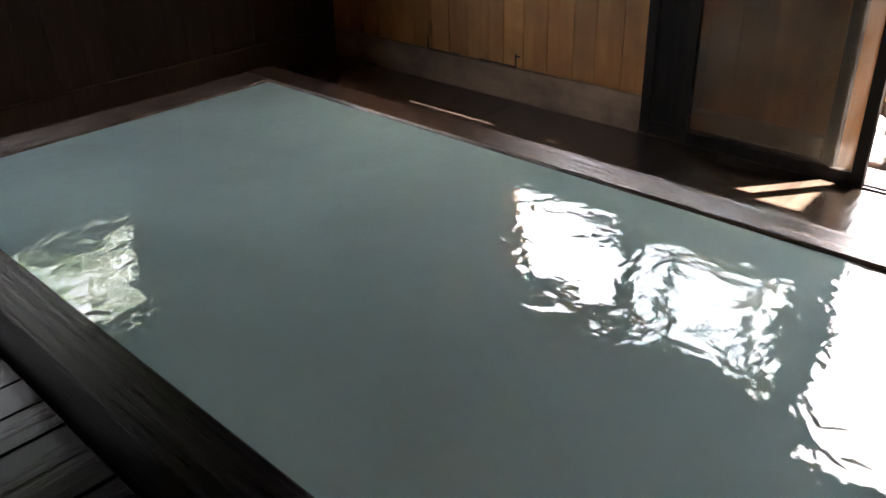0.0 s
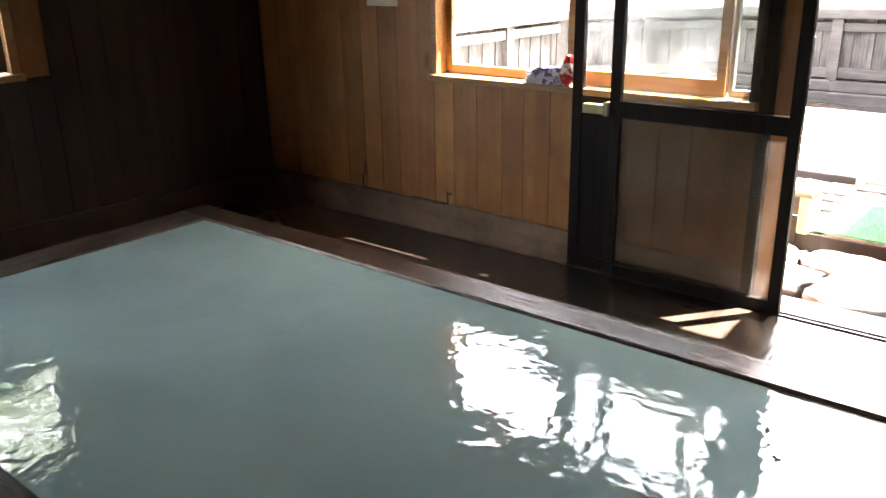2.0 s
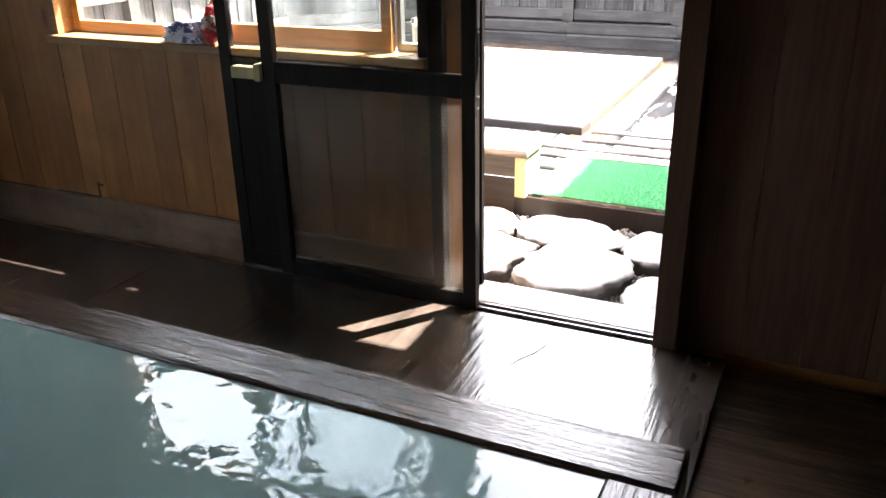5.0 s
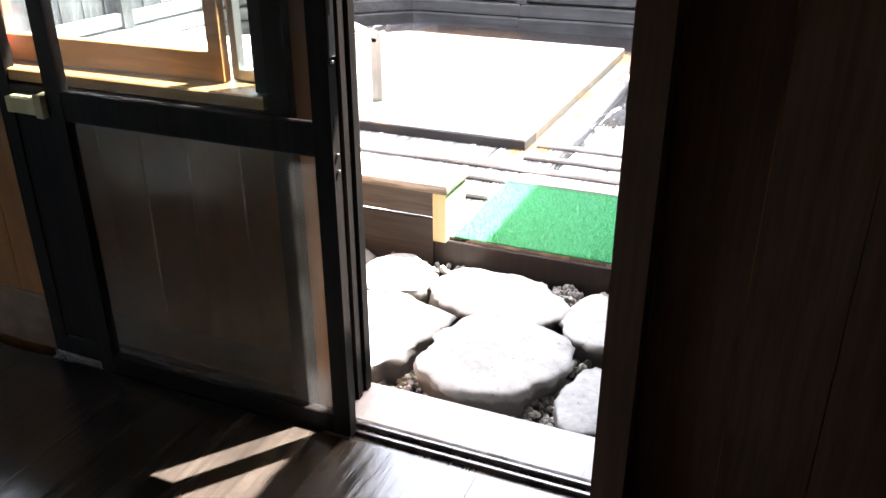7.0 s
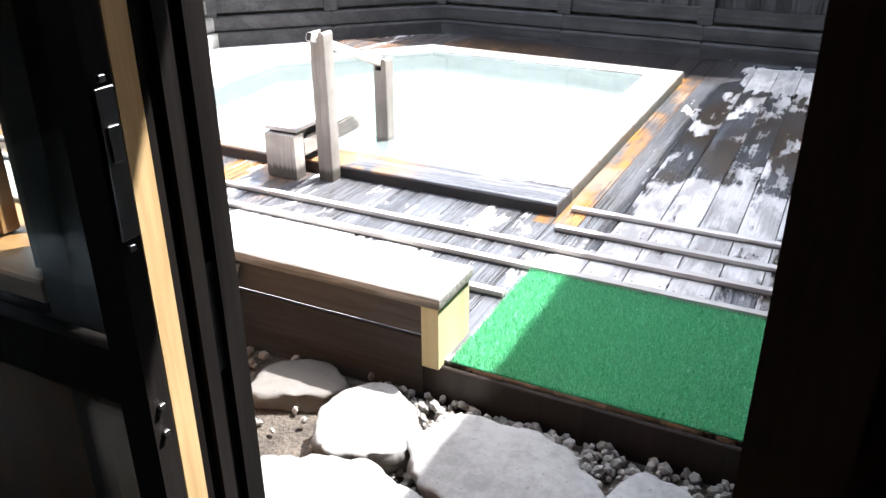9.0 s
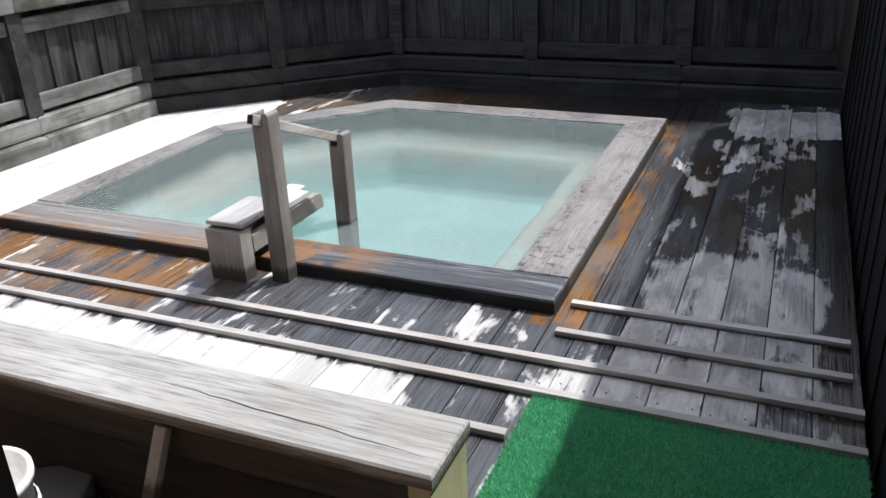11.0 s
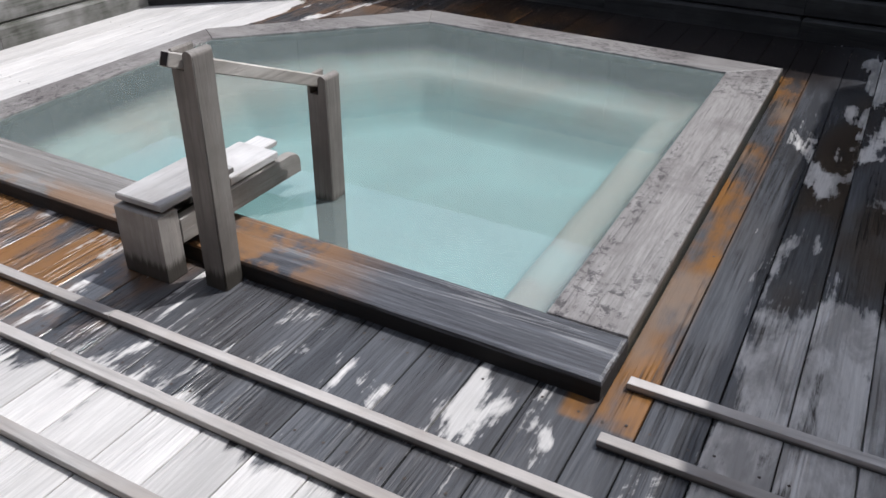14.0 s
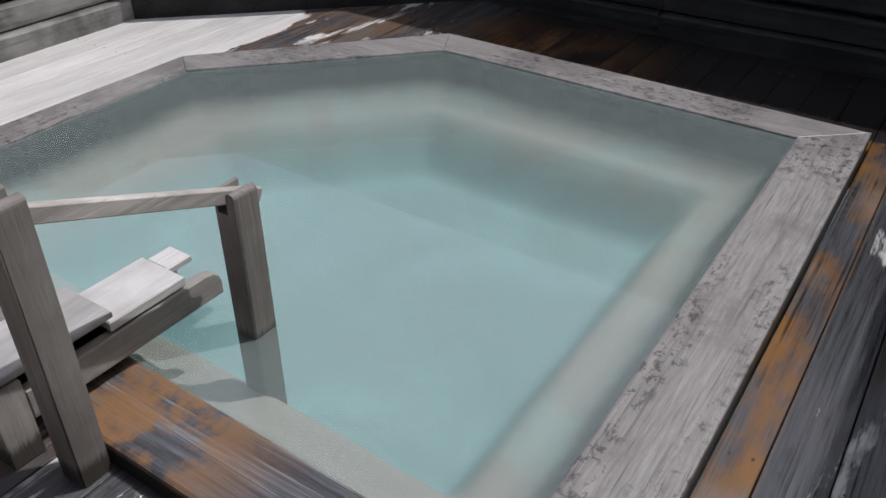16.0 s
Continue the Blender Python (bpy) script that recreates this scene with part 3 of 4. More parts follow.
wall_s = wall_with_holes("wall_south", X_W - 0.016, X_E - 0.002, -0.3, Z_C, [], lambda bm, a, b, z, w: cbox(bm, a, b, Y_S - 0.1, Y_S, z, w, 0), "plain brown bath house wall")
tagged(part("ceiling", box(X_W - 0.1, X_E + 0.1, Y_S - 0.1, Y_N + 0.11, Z_C + 0.002, Z_C + 0.06, 0), CEILING), "dark boarded ceiling of the bath house", "ceiling", kind="structure")
tagged(part("roof", box(X_W - 0.5, X_E + 0.5, Y_S - 0.6, Y_N + 0.66, Z_C + 0.064, Z_C + 0.16, 0.01), ROOFING), "dark flat roof with a low eave", "roof", kind="structure")

# upright boards lining the north and west walls
x = X_W
while x < -1.0 - 0.01:
    w = min(rng.uniform(0.135, 0.175), -1.0 - x)
    xm = x + w / 2
    if WIN[0] - w < x < WIN[1]:
        if x < WIN[0] < x + w:
            w = WIN[0] - x
            xm = x + w / 2
            piece("board", (w - 0.003, 0.017, Z_C - 0.07), (xm, Y_N + 0.0075, (Z_C + 0.07) / 2), WALL_WOOD, wall_n, c=0.003)
        else:
            piece("board", (w - 0.003, 0.017, 0.715), (xm, Y_N + 0.0075 + rng.uniform(0, 0.003), 0.0675 + 0.3575), WALL_WOOD, wall_n, c=0.003)
            piece("board", (w - 0.003, 0.017, Z_C - 1.60), (xm, Y_N + 0.0075, (Z_C + 1.60) / 2), WALL_WOOD, wall_n, c=0.003)
    else:
        piece("board", (w - 0.003, 0.017, Z_C - 0.07), (xm, Y_N + 0.0075 + rng.uniform(0, 0.003), (Z_C + 0.07) / 2), WALL_WOOD, wall_n, c=0.003)
    x += w
y = Y_S
while y < Y_N - 0.02:
    w = min(rng.uniform(0.14, 0.18), Y_N - y - 0.001)
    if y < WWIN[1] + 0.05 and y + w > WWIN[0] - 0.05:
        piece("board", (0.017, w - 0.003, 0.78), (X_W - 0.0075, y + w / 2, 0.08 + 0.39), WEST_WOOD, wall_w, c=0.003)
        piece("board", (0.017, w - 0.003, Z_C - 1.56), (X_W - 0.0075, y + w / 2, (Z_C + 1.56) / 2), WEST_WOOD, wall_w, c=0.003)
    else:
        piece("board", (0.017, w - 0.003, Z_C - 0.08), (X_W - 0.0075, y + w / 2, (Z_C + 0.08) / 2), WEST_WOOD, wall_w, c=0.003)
    y += w
x = -0.05
while x < X_E - 0.02:
    w = min(0.19, X_E - x)
    piece("board", (w - 0.003, 0.017, Z_C + 0.12), (x + w / 2, Y_N + 0.0075, (Z_C - 0.12) / 2), EAST_WOOD, wall_n, c=0.003)
    x += w

def under(parent, ob):
    """Parents ob without moving it."""
    ob.parent = parent
    ob.matrix_parent_inverse = Matrix.Translation(parent.location).inverted()
    return ob


skirt = bmesh.new()
cbox(skirt, X_W, -1.0, Y_N - 0.012, Y_N + 0.017, -0.13, 0.066, 0.008)
for a, b, z, w in ((-3.414, -3.406, 0.068, 0.15), (-2.725, -2.717, 0.068, 0.145), (-3.406, -3.15, 0.0665, 0.073), (-2.99, -2.725, 0.0665, 0.076), (-2.717, -2.69, 0.128, 0.138)):
    under(wall_n, part("notch", box(a, b, Y_N - 0.0035, Y_N + 0.002, z, w, 0), DARK_WOOD))
tagged(part("baseboard", skirt, SKIRT_WOOD), "pale worn skirting board along the north wall", "baseboard", kind="structure")
tagged(part("baseboard", box(X_W - 0.017, X_W + 0.012, Y_S, Y_N - 0.014, -0.13, 0.078, 0.008), WEST_WOOD), "skirting board along the west wall, coloured dark for shade", "baseboard", kind="structure")

# the window in the north wall, with two sliding sashes
win = base("window_1", ((WIN[0] + WIN[1]) / 2, Y_N, WIN[2]), label="timber window with two sliding sashes over a wide sill", category="window", kind="structure")


def upart(name, bm, material, parent, label="", smooth=False):
    return under(parent, part(name, bm, material, None, label, smooth))


F = 0.035
upart("window_sill", box(WIN[0] - 0.02, WIN[1] + 0.0, Y_N - 0.035, Y_N + 0.14, WIN[2] - 0.012, WIN[2] + 0.022, 0.004), FRAME_WOOD, win)
upart("window_frame", box(WIN[0], WIN[0] + F, Y_N - 0.012, Y_N + 0.13, WIN[2] + 0.023, WIN[3], 0.003), FRAME_WOOD, win)
upart("window_frame", box(WIN[1] - F, WIN[1], Y_N - 0.012, Y_N + 0.13, WIN[2] + 0.023, WIN[3], 0.003), DARK_WOOD, win)
upart("window_frame", box(WIN[0] + F + 0.001, WIN[1] - F - 0.001, Y_N - 0.012, Y_N + 0.13, WIN[3] - F, WIN[3], 0.003), FRAME_WOOD, win)


def sash(parent, x0, x1, yc, z0, z1, wood_mat, pane_mat, s=0.04, low=0.05):
    bm = box(x0, x0 + s, yc - 0.014, yc + 0.014, z0, z1, 0.003)
    cbox(bm, x1 - s, x1, yc - 0.014, yc + 0.014, z0, z1, 0.003)
    cbox(bm, x0 + s, x1 - s, yc - 0.013, yc + 0.013, z0, z0 + low, 0.003)
    cbox(bm, x0 + s, x1 - s, yc - 0.013, yc + 0.013, z1 - s, z1, 0.003)
    frame_ob = upart("sash", bm, wood_mat, parent)
    pane = upart("pane", box(x0 + s - 0.002, x1 - s + 0.002, yc - 0.002, yc + 0.002, z0 + low - 0.002, z1 - s + 0.002, 0), pane_mat, frame_ob)
    pane.visible_shadow = False
    return frame_ob


sash(win, WIN[0] + F + 0.002, -1.93, Y_N + 0.09, WIN[2] + 0.024, WIN[3] - F - 0.002, FRAME_WOOD, GLASS)
sash(win, -1.97, WIN[1] - F - 0.13, Y_N + 0.055, WIN[2] + 0.024, WIN[3] - F - 0.002, FRAME_WOOD, GLASS_HAZY, 0.04, 0.075)
sash(win, WIN[1] - F - 0.128, WIN[1] - F - 0.002, Y_N + 0.09, WIN[2] + 0.024, WIN[3] - F - 0.002, ALU, GLASS, 0.02, 0.03)

# the window in the west wall
win2 = base("window_2", (X_W, (WWIN[0] + WWIN[1]) / 2, WWIN[2]), label="small timber window in the dim west wall", category="window", kind="structure")
for a, b, c0, d in ((WWIN[0], WWIN[0] + F, WWIN[2], WWIN[3]), (WWIN[1] - F, WWIN[1] + 0.012, WWIN[2] + 0.03, WWIN[3]), (WWIN[0] + F, WWIN[1] - F, WWIN[3] - F, WWIN[3])):
    upart("window_frame", box(X_W - 0.11, X_W + 0.014, a + 0.001, b - 0.001, c0, d, 0.003), FRAME_WOOD, win2)
upart("window_sill", box(X_W - 0.13, X_W + 0.03, WWIN[0] - 0.01, WWIN[1] + 0.03, WWIN[2] - 0.012, WWIN[2] + 0.024, 0.004), FRAME_WOOD, win2)
for a, b in ((WWIN[0] + F + 0.002, 0.09), (0.07, 1.05), (1.03, WWIN[1] - F - 0.002)):
    yy = -0.016 if 0 < a < 1 else -0.040
    bm = bmesh.new()
    for q in ((a, a + 0.03, 0.897, 1.485), (b - 0.03, b, 0.897, 1.485), (a + 0.03, b - 0.03, 0.897, 0.932), (a + 0.03, b - 0.03, 1.455, 1.485)):
        cbox(bm, X_W + yy - 0.01, X_W + yy + 0.01, *q, 0.002)
    sash_ob = upart("sash", bm, DARK_WOOD, win2)
    p = upart("pane", box(X_W + yy - 0.002, X_W + yy + 0.002, a + 0.028, b - 0.028, 0.930, 1.457, 0), GLASS, sash_ob)
    p.visible_shadow = False


# ---- the doorway with its two glazed sliding leaves ----
def door_leaf(name, x0, x1, yc, label, s=0.05):
    leaf = base(name, ((x0 + x1) / 2, yc, -0.10), label=label, category="sliding door", kind="structure")
    t, z0, z1 = 0.016, -0.098, 1.80
    for a, b in ((x0, x0 + 0.0525), (x1 - s, x1)):
        upart("stile", box(a, b, yc - t, yc + t, z0, z1, 0.003), DOOR_WOOD, leaf)
    for a, b in ((z0, -0.035), (0.695, 0.775), (1.72, z1)):
        upart("rail", box(x0 + 0.0535, x1 - s - 0.001, yc - t + 0.001, yc + t - 0.001, a, b, 0.003), DOOR_WOOD, leaf)
    for a, b in ((-0.037, 0.697), (0.773, 1.722)):
        pane = upart("pane", box(x0 + 0.0505, x1 - s + 0.002, yc - 0.002, yc + 0.002, a, b, 0), GLASS_GRIMY if a < 0 else GLASS, leaf)
        pane.visible_shadow = False
    return leaf


leaf_1 = door_leaf("door_1", -1.66, -0.790, Y_N - 0.062, "open glazed sliding door with dark wooden frame")
leaf_2 = door_leaf("door_2", -1.885, -0.925, Y_N - 0.026, "glazed sliding door with dark frame, pushed behind another", 0.055)
# dark sheet added to fill the space between the left stiles
upart("panel", box(-1.832, -1.655, Y_N - 0.037, Y_N - 0.028, -0.034, 0.694, 0.002), DOOR_WOOD, leaf_2, "narrow dark sheet filling in between the door stiles")
lock = bmesh.new()
cbox(lock, -0.789, -0.785, Y_N - 0.074, Y_N - 0.05, 0.93, 1.10, 0.001)
cbox(lock, -0.7845, -0.7815, Y_N - 0.069, Y_N - 0.055, 1.02, 1.06, 0.001)
plate = upart("lock_plate", lock, METAL, leaf_1, "steel lock plate on the door edge")
for zz in (0.66, 0.70, 0.915, 1.105):
    upart("screw", box(-0.789, -0.784, Y_N - 0.067, Y_N - 0.059, zz, zz + 0.008, 0.001), METAL, plate)
block = base("wooden_block", (-1.72, Y_N - 0.05, 0.72), label="two small raw wooden blocks on a door rail", category="door stop")
upart("block", box(-1.80, -1.69, Y_N - 0.088, Y_N - 0.044, 0.705, 0.75, 0.003), BENCH_RAW, block)
upart("block", box(-1.688, -1.662, Y_N - 0.095, Y_N - 0.044, 0.70, 0.765, 0.003), BENCH_RAW, block)

trim = base("door_frame", (-0.5, Y_N, -0.1), label="door frame of tan and dark posts with a grooved sill", category="door frame", kind="structure")
upart("post", box(-1.0, -0.862, Y_N + 0.02, Y_N + 0.057, -0.12, 1.86, 0.003), TAN_WOOD, trim, "sun-bleached tan door post")
bm = bmesh.new()
for i, a in enumerate((0.058, 0.083, 0.108, 0.133, 0.158)):
    cbox(bm, -1.0 if a < 0.1 else -0.955, -0.862 + 0.010 * (i % 2), Y_N + a, Y_N + a + 0.024, -0.12, 1.86, 0.003)
upart("post", bm, DOOR_WOOD, trim)
upart("lock_plate", box(-0.8655, -0.8615, Y_N + 0.12, Y_N + 0.14, 0.62, 0.80, 0.001), METAL, trim)
upart("post", box(-0.13, -0.055, Y_N - 0.10, Y_N + 0.15, -0.12, 1.86, 0.004), wood("jamb_wood", (0.055, 0.03, 0.018), (0.10, 0.055, 0.032), "z", 0.55, 0.3), trim)
upart("lintel", box(-1.9, -0.131, Y_N - 0.09, Y_N + 0.016, 1.80, 1.90, 0.004), DOOR_WOOD, trim)
bm = bmesh.new()
cbox(bm, -1.89, -0.131, Y_N - 0.095, Y_N - 0.006, -0.14, -0.112, 0.002)
for yy in (-0.092, -0.046, -0.011):
    cbox(bm, -1.89, -0.131, Y_N + yy, Y_N + yy + 0.012, -0.113, -0.098, 0.002)
upart("sill", bm, FLOOR_WOOD, trim, "grooved wooden sliding track")
upart("sill", box(-0.866, -0.131, Y_N + 0.002, Y_N + 0.185, -0.20, -0.095, 0.006), LID_WOOD, trim, "pale bleached threshold board")

# ---- indoor floor ----
floor = tagged(part("floor", box(X_W, X_E, Y_S, Y_N - 0.1, -0.34, -0.30, 0), SLIME), "soaked plank floor of the bath house", "floor", kind="structure")
x = -3.86
while x < 0.095:
    w = min(rng.choice((0.12, 0.15, 0.19, 0.24)), 0.108 - x)
    piece("plank", (round(w, 2) - 0.0006, 0.76, 0.035), (x + w / 2, 3.115, Z_F - 0.0175 + rng.uniform(-0.0006, 0.0006)), FLOOR_WOOD, floor, c=0.0006)
    x += round(w, 2)
y = Y_S + 0.01
while y < Y_N - 0.12:
    w = min(rng.choice((0.26, 0.30, 0.34)), Y_N - 0.10 - y)
    piece("plank", (round(X_E - 0.112, 3), round(w, 2) - 0.002, 0.035), ((0.111 + X_E) / 2, y + round(w, 2) / 2, Z_F - 0.04 + rng.uniform(-0.003, 0.003)), EFLOOR_WOOD, floor, c=0.002)
    y += round(w, 2)
x = X_W + 0.02
while x < 0.10:
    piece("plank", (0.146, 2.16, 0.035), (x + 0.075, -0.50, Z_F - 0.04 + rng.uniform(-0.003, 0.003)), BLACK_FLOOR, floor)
    x += 0.15
for yy in (0.75, 1.65, 2.55, 3.22):
    piece("plank", (0.40, 0.60 if yy < 3 else 0.5, 0.035), (-4.08, yy + 0.1, Z_F - 0.03), EFLOOR_WOOD, floor)

# nail holes in the rough planks, and a drying crack by the door
for cx, cy, r in ((0.145, 3.20, 0.014), (0.231, 2.65, 0.013), (0.218, 2.74, 0.010), (0.42, 3.02, 0.012), (0.47, 2.42, 0.012)):
    bm = bmesh.new()
    bm.faces.new([bm.verts.new((cx + r * 1.8 * math.cos(k * math.pi / 6), cy + r * math.sin(k * math.pi / 6), Z_F - 0.0185)) for k in range(12)])
    under(floor, part("nail_hole", bm, DARK_WOOD))
bm = bmesh.new()
left, right = [], []
for i in range(9):
    u, w = i / 8, 0.005 * math.sin(math.pi * i / 8) + 0.0004
    px, py = -0.53 + 0.075 * u, 3.17 + 0.20 * u + 0.012 * math.sin(u * 7)
    left.append(bm.verts.new((px - w, py, Z_F + 0.0016)))
    right.append(bm.verts.new((px + w, py, Z_F + 0.0016)))
for i in range(8):
    bm.faces.new((left[i], right[i], right[i + 1], left[i + 1]))
under(floor, part("split", bm, DARK_WOOD))

# ---- indoor bath ----
bath = base("indoor_bath", (-1.8, 1.65, -0.3), label="large wooden hot spring bath with wide soaked rims", category="bath")
I0, I1, J0, J1 = -3.62, -0.055, 0.77, 2.55
RZ, WZ = 0.08, 0.066
upart("rim_board", box(-3.86, 0.108, J1, 2.73, -0.14, RZ, 0.010), RIM_WET, bath)
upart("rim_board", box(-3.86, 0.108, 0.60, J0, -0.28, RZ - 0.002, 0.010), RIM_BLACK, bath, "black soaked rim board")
RIM_WET_Y = wood("soaked_rim_wood_long", (0.014, 0.010, 0.008), (0.065, 0.046, 0.037), "y", 0.14, 1.0, (0.15, 0.115, 0.095), 0.4, spec=0.7, relief=0.008)
upart("rim_board", box(I1, 0.108, J0 + 0.001, J1 - 0.002, -0.14, RZ - 0.003, 0.010), RIM_WET_Y, bath)
upart("rim_board", box(-3.86, I0, J0 + 0.001, J1 - 0.002, -0.14, RZ - 0.003, 0.010), RIM_WET_Y, bath)
bm = bmesh.new()
for q in ((I0 - 0.05, I1 + 0.05, J1 + 0.02, J1 + 0.05), (I0 - 0.05, I1 + 0.05, J0 - 0.05, J0 - 0.02), (I0 - 0.05, I0 - 0.02, J0 - 0.02, J1 + 0.02), (I1 + 0.02, I1 + 0.05, J0 - 0.02, J1 + 0.02)):
    cbox(bm, *q, -0.75, -0.145, 0)
upart("basin_wall", bm, SLIME, bath)
upart("basin_floor", box(I0 - 0.05, I1 + 0.05, J0 - 0.05, J1 + 0.05, -0.79, -0.752, 0), BASIN, bath)
upart("ledge", box(I0, I1, J1 - 0.30, J1 + 0.015, -0.75, -0.16, 0.01), LEDGE, bath)
upart("ledge", box(I0, I1, J0 - 0.015, J0 + 0.30, -0.75, -0.16, 0.01), LEDGE, bath)
bm = bmesh.new()
f = bm.faces.new([bm.verts.new(p) for p in ((I0 - 0.018, J0 - 0.018, WZ), (I1 + 0.018, J0 - 0.018, WZ), (I1 + 0.018, J1 + 0.018, WZ), (I0 - 0.018, J1 + 0.018, WZ))])
f.normal_update()
if f.normal.z < 0:
    f.normal_flip()
tagged(new("water", surface("water", bm, WATER_IN)), "milky grey-green spring water, gently rippled", "water", kind="structure")

# ---- things on the sill ----
def heap(name, cx, cy, cz, lx, ly, lz, mat, seed, label, category):
    """A crumpled cloth: folded layers drawn into lumps."""
    bm = bmesh.new()
    bmesh.ops.create_icosphere(bm, subdivisions=5, radius=1)
    for v in bm.verts:
        p = v.co.copy()
        k = noise.noise(p * 1.7 + Vector((seed, 0, 0))) * 0.35 + abs(noise.noise(p * 4.2 + Vector((0, seed, 0)))) * 0.38
        p *= 0.82 + k
        p.z = max(p.z, -0.55)
        v.co = Vector((p.x * lx, p.y * ly, (p.z + 0.55) * lz))
    ob = part(name, bm, mat, None, label, True)
    ob.location = (cx, cy, cz)
    return tagged(ob, category=category)


heap("towel", -2.07, Y_N + 0.005, WIN[2] + 0.0225, 0.15, 0.045, 0.052, TOWEL, 3.0, "crumpled blue and white towel on the window sill", "towel")
heap("cloth", -1.935, Y_N + 0.008, WIN[2] + 0.0225, 0.045, 0.045, 0.10, RED_CLOTH, 9.0, "crumpled red and white cloth on the window sill", "cloth")
notice = tagged(part("notice", box(-3.30, -3.06, Y_N - 0.006, Y_N - 0.003, 1.17, 1.50, 0), PAPER), "white paper notice on the board wall", "notice")

# ---- courtyard ground ----
bm = bmesh.new()
S = 400.0
xs = [-S, -60, -20, -12, -8, X_W - 0.05, -3, -2, -1, 0, 1.5, 8, 20, 60, S]
ys = [-S, -60, -20, -8, -2, 3.0, 3.6, 4.0, 4.5, 5.0, 6, 9, 12, 20, 60, S]
grid = [[bm.verts.new((a, b, -0.40 if (X_W < a < X_E and b < 3.5) or 5.5 < b < 9.5 else -0.26)) for a in xs] for b in ys]
for j in range(len(ys) - 1):
    for i in range(len(xs) - 1):
        if X_W - 0.1 <= xs[i] and xs[i + 1] <= 1.5 and ((-2 <= ys[j] and ys[j + 1] <= 3.0)) or (-8 < xs[i] and xs[i + 1] <= 0 and 5 <= ys[j] and ys[j + 1] <= 9):
            continue
        bm.faces.new((grid[j][i], grid[j][i + 1], grid[j + 1][i + 1], grid[j + 1][i]))
tagged(part("ground", bm, SOIL), "brown bare soil of the courtyard", "ground", kind="structure")


def stone(cx, cy, top, seed, reach, depth=0.11):
    """A flat-topped boulder: reach gives its half-width in even steps of direction from the east round."""
    n, rows = 96, []
    for i, (k, drop, soft) in enumerate(((0.12, 0, 0), (0.3, 0, 0), (0.5, 0, 0), (0.68, 0, 0), (0.82, 0, 0), (0.92, 0.001, 0), (0.975, 0.004, 0), (1.0, 0.009, 0.6), (1.005, 0.018, 1), (0.99, 0.034, 1), (0.965, 0.055, 1), (0.93, 0.085, 1), (0.90, depth + 0.03, 1))):
        row = []
        for j in range(n):
            a = 2 * math.pi * j / n
            f = j / n * len(reach)
            p, u = int(f), f - int(f)
            u = u * u * (3 - 2 * u) * 0.6 + u * 0.4
            r = (reach[p % len(reach)] * (1 - u) + reach[(p + 1) % len(reach)] * u) * 1.07
            q = Vector((math.cos(a), math.sin(a), 0)) * r * k
            r *= 1 + 0.10 * k * noise.fractal(Vector((q.x * 9, q.y * 9, seed)), 1.0, 2.0, 5)
            chip = soft * 0.022 * noise.fractal(Vector((q.x * 16, q.y * 16, drop * 30 + seed)), 1.0, 2.0, 4)
            z = -drop + 0.007 * noise.fractal(Vector((q.x * 7, q.y * 7, seed + 5)), 1.0, 2.0, 5) + 0.012 * noise.noise(Vector((q.x * 4, q.y * 4, seed)))
            row.append((math.cos(a) * (r * k + chip), math.sin(a) * (r * k + chip), z))
        rows.append(row)
    verts = [(0, 0, 0)] + [v for row in rows for v in row]
    faces = [(0, 1 + j, 1 + (j + 1) % n) for j in range(n)]
    for i in range(len(rows) - 1):
        for j in range(n):
            a, b = 1 + i * n + j, 1 + i * n + (j + 1) % n
            faces.append((a, a + n, b + n, b))
    me = bpy.data.meshes.new("stepping_stone")
    me.from_pydata(verts, [], faces)
    me.materials.append(STONE)
    me.polygons.foreach_set("use_smooth", [True] * len(me.polygons))
    ob = new("stepping_stone", me)
    ob.location = (cx, cy, top)
    return tagged(ob, "flat pale grey stepping stone set in pebbles", "stone", "stepping stones")


stone(-0.600, 4.125, -0.130, 1.0, (0.23, 0.245, 0.23, 0.235, 0.225, 0.20, 0.245, 0.235, 0.22, 0.205), 0.13)
stone(-0.743, 4.540, -0.146, 5.0, (0.275, 0.19, 0.17, 0.16, 0.235, 0.24, 0.20, 0.185, 0.175, 0.255))
stone(-1.150, 4.560, -0.150, 8.0, (0.15, 0.13, 0.14, 0.18, 0.17, 0.16, 0.15, 0.155, 0.14, 0.145))
stone(-1.090, 4.110, -0.140, 12.0, (0.22, 0.31, 0.28, 0.26, 0.27, 0.25, 0.25, 0.22, 0.22, 0.24))
stone(-0.330, 4.520, -0.152, 17.0, (0.11, 0.12, 0.14, 0.17, 0.14, 0.125, 0.14, 0.19, 0.19, 0.13))
stone(-0.215, 4.010, -0.155, 22.0, (0.08, 0.09, 0.14, 0.20, 0.13, 0.125, 0.14, 0.16, 0.12, 0.09))
stone(-1.50, 4.70, -0.190, 27.0, (0.15, 0.12, 0.10, 0.09, 0.12, 0.15, 0.10, 0.10))
stone(-2.25, 4.78, -0.180, 31.0, (0.11, 0.10, 0.07, 0.08, 0.11, 0.10, 0.08, 0.08))

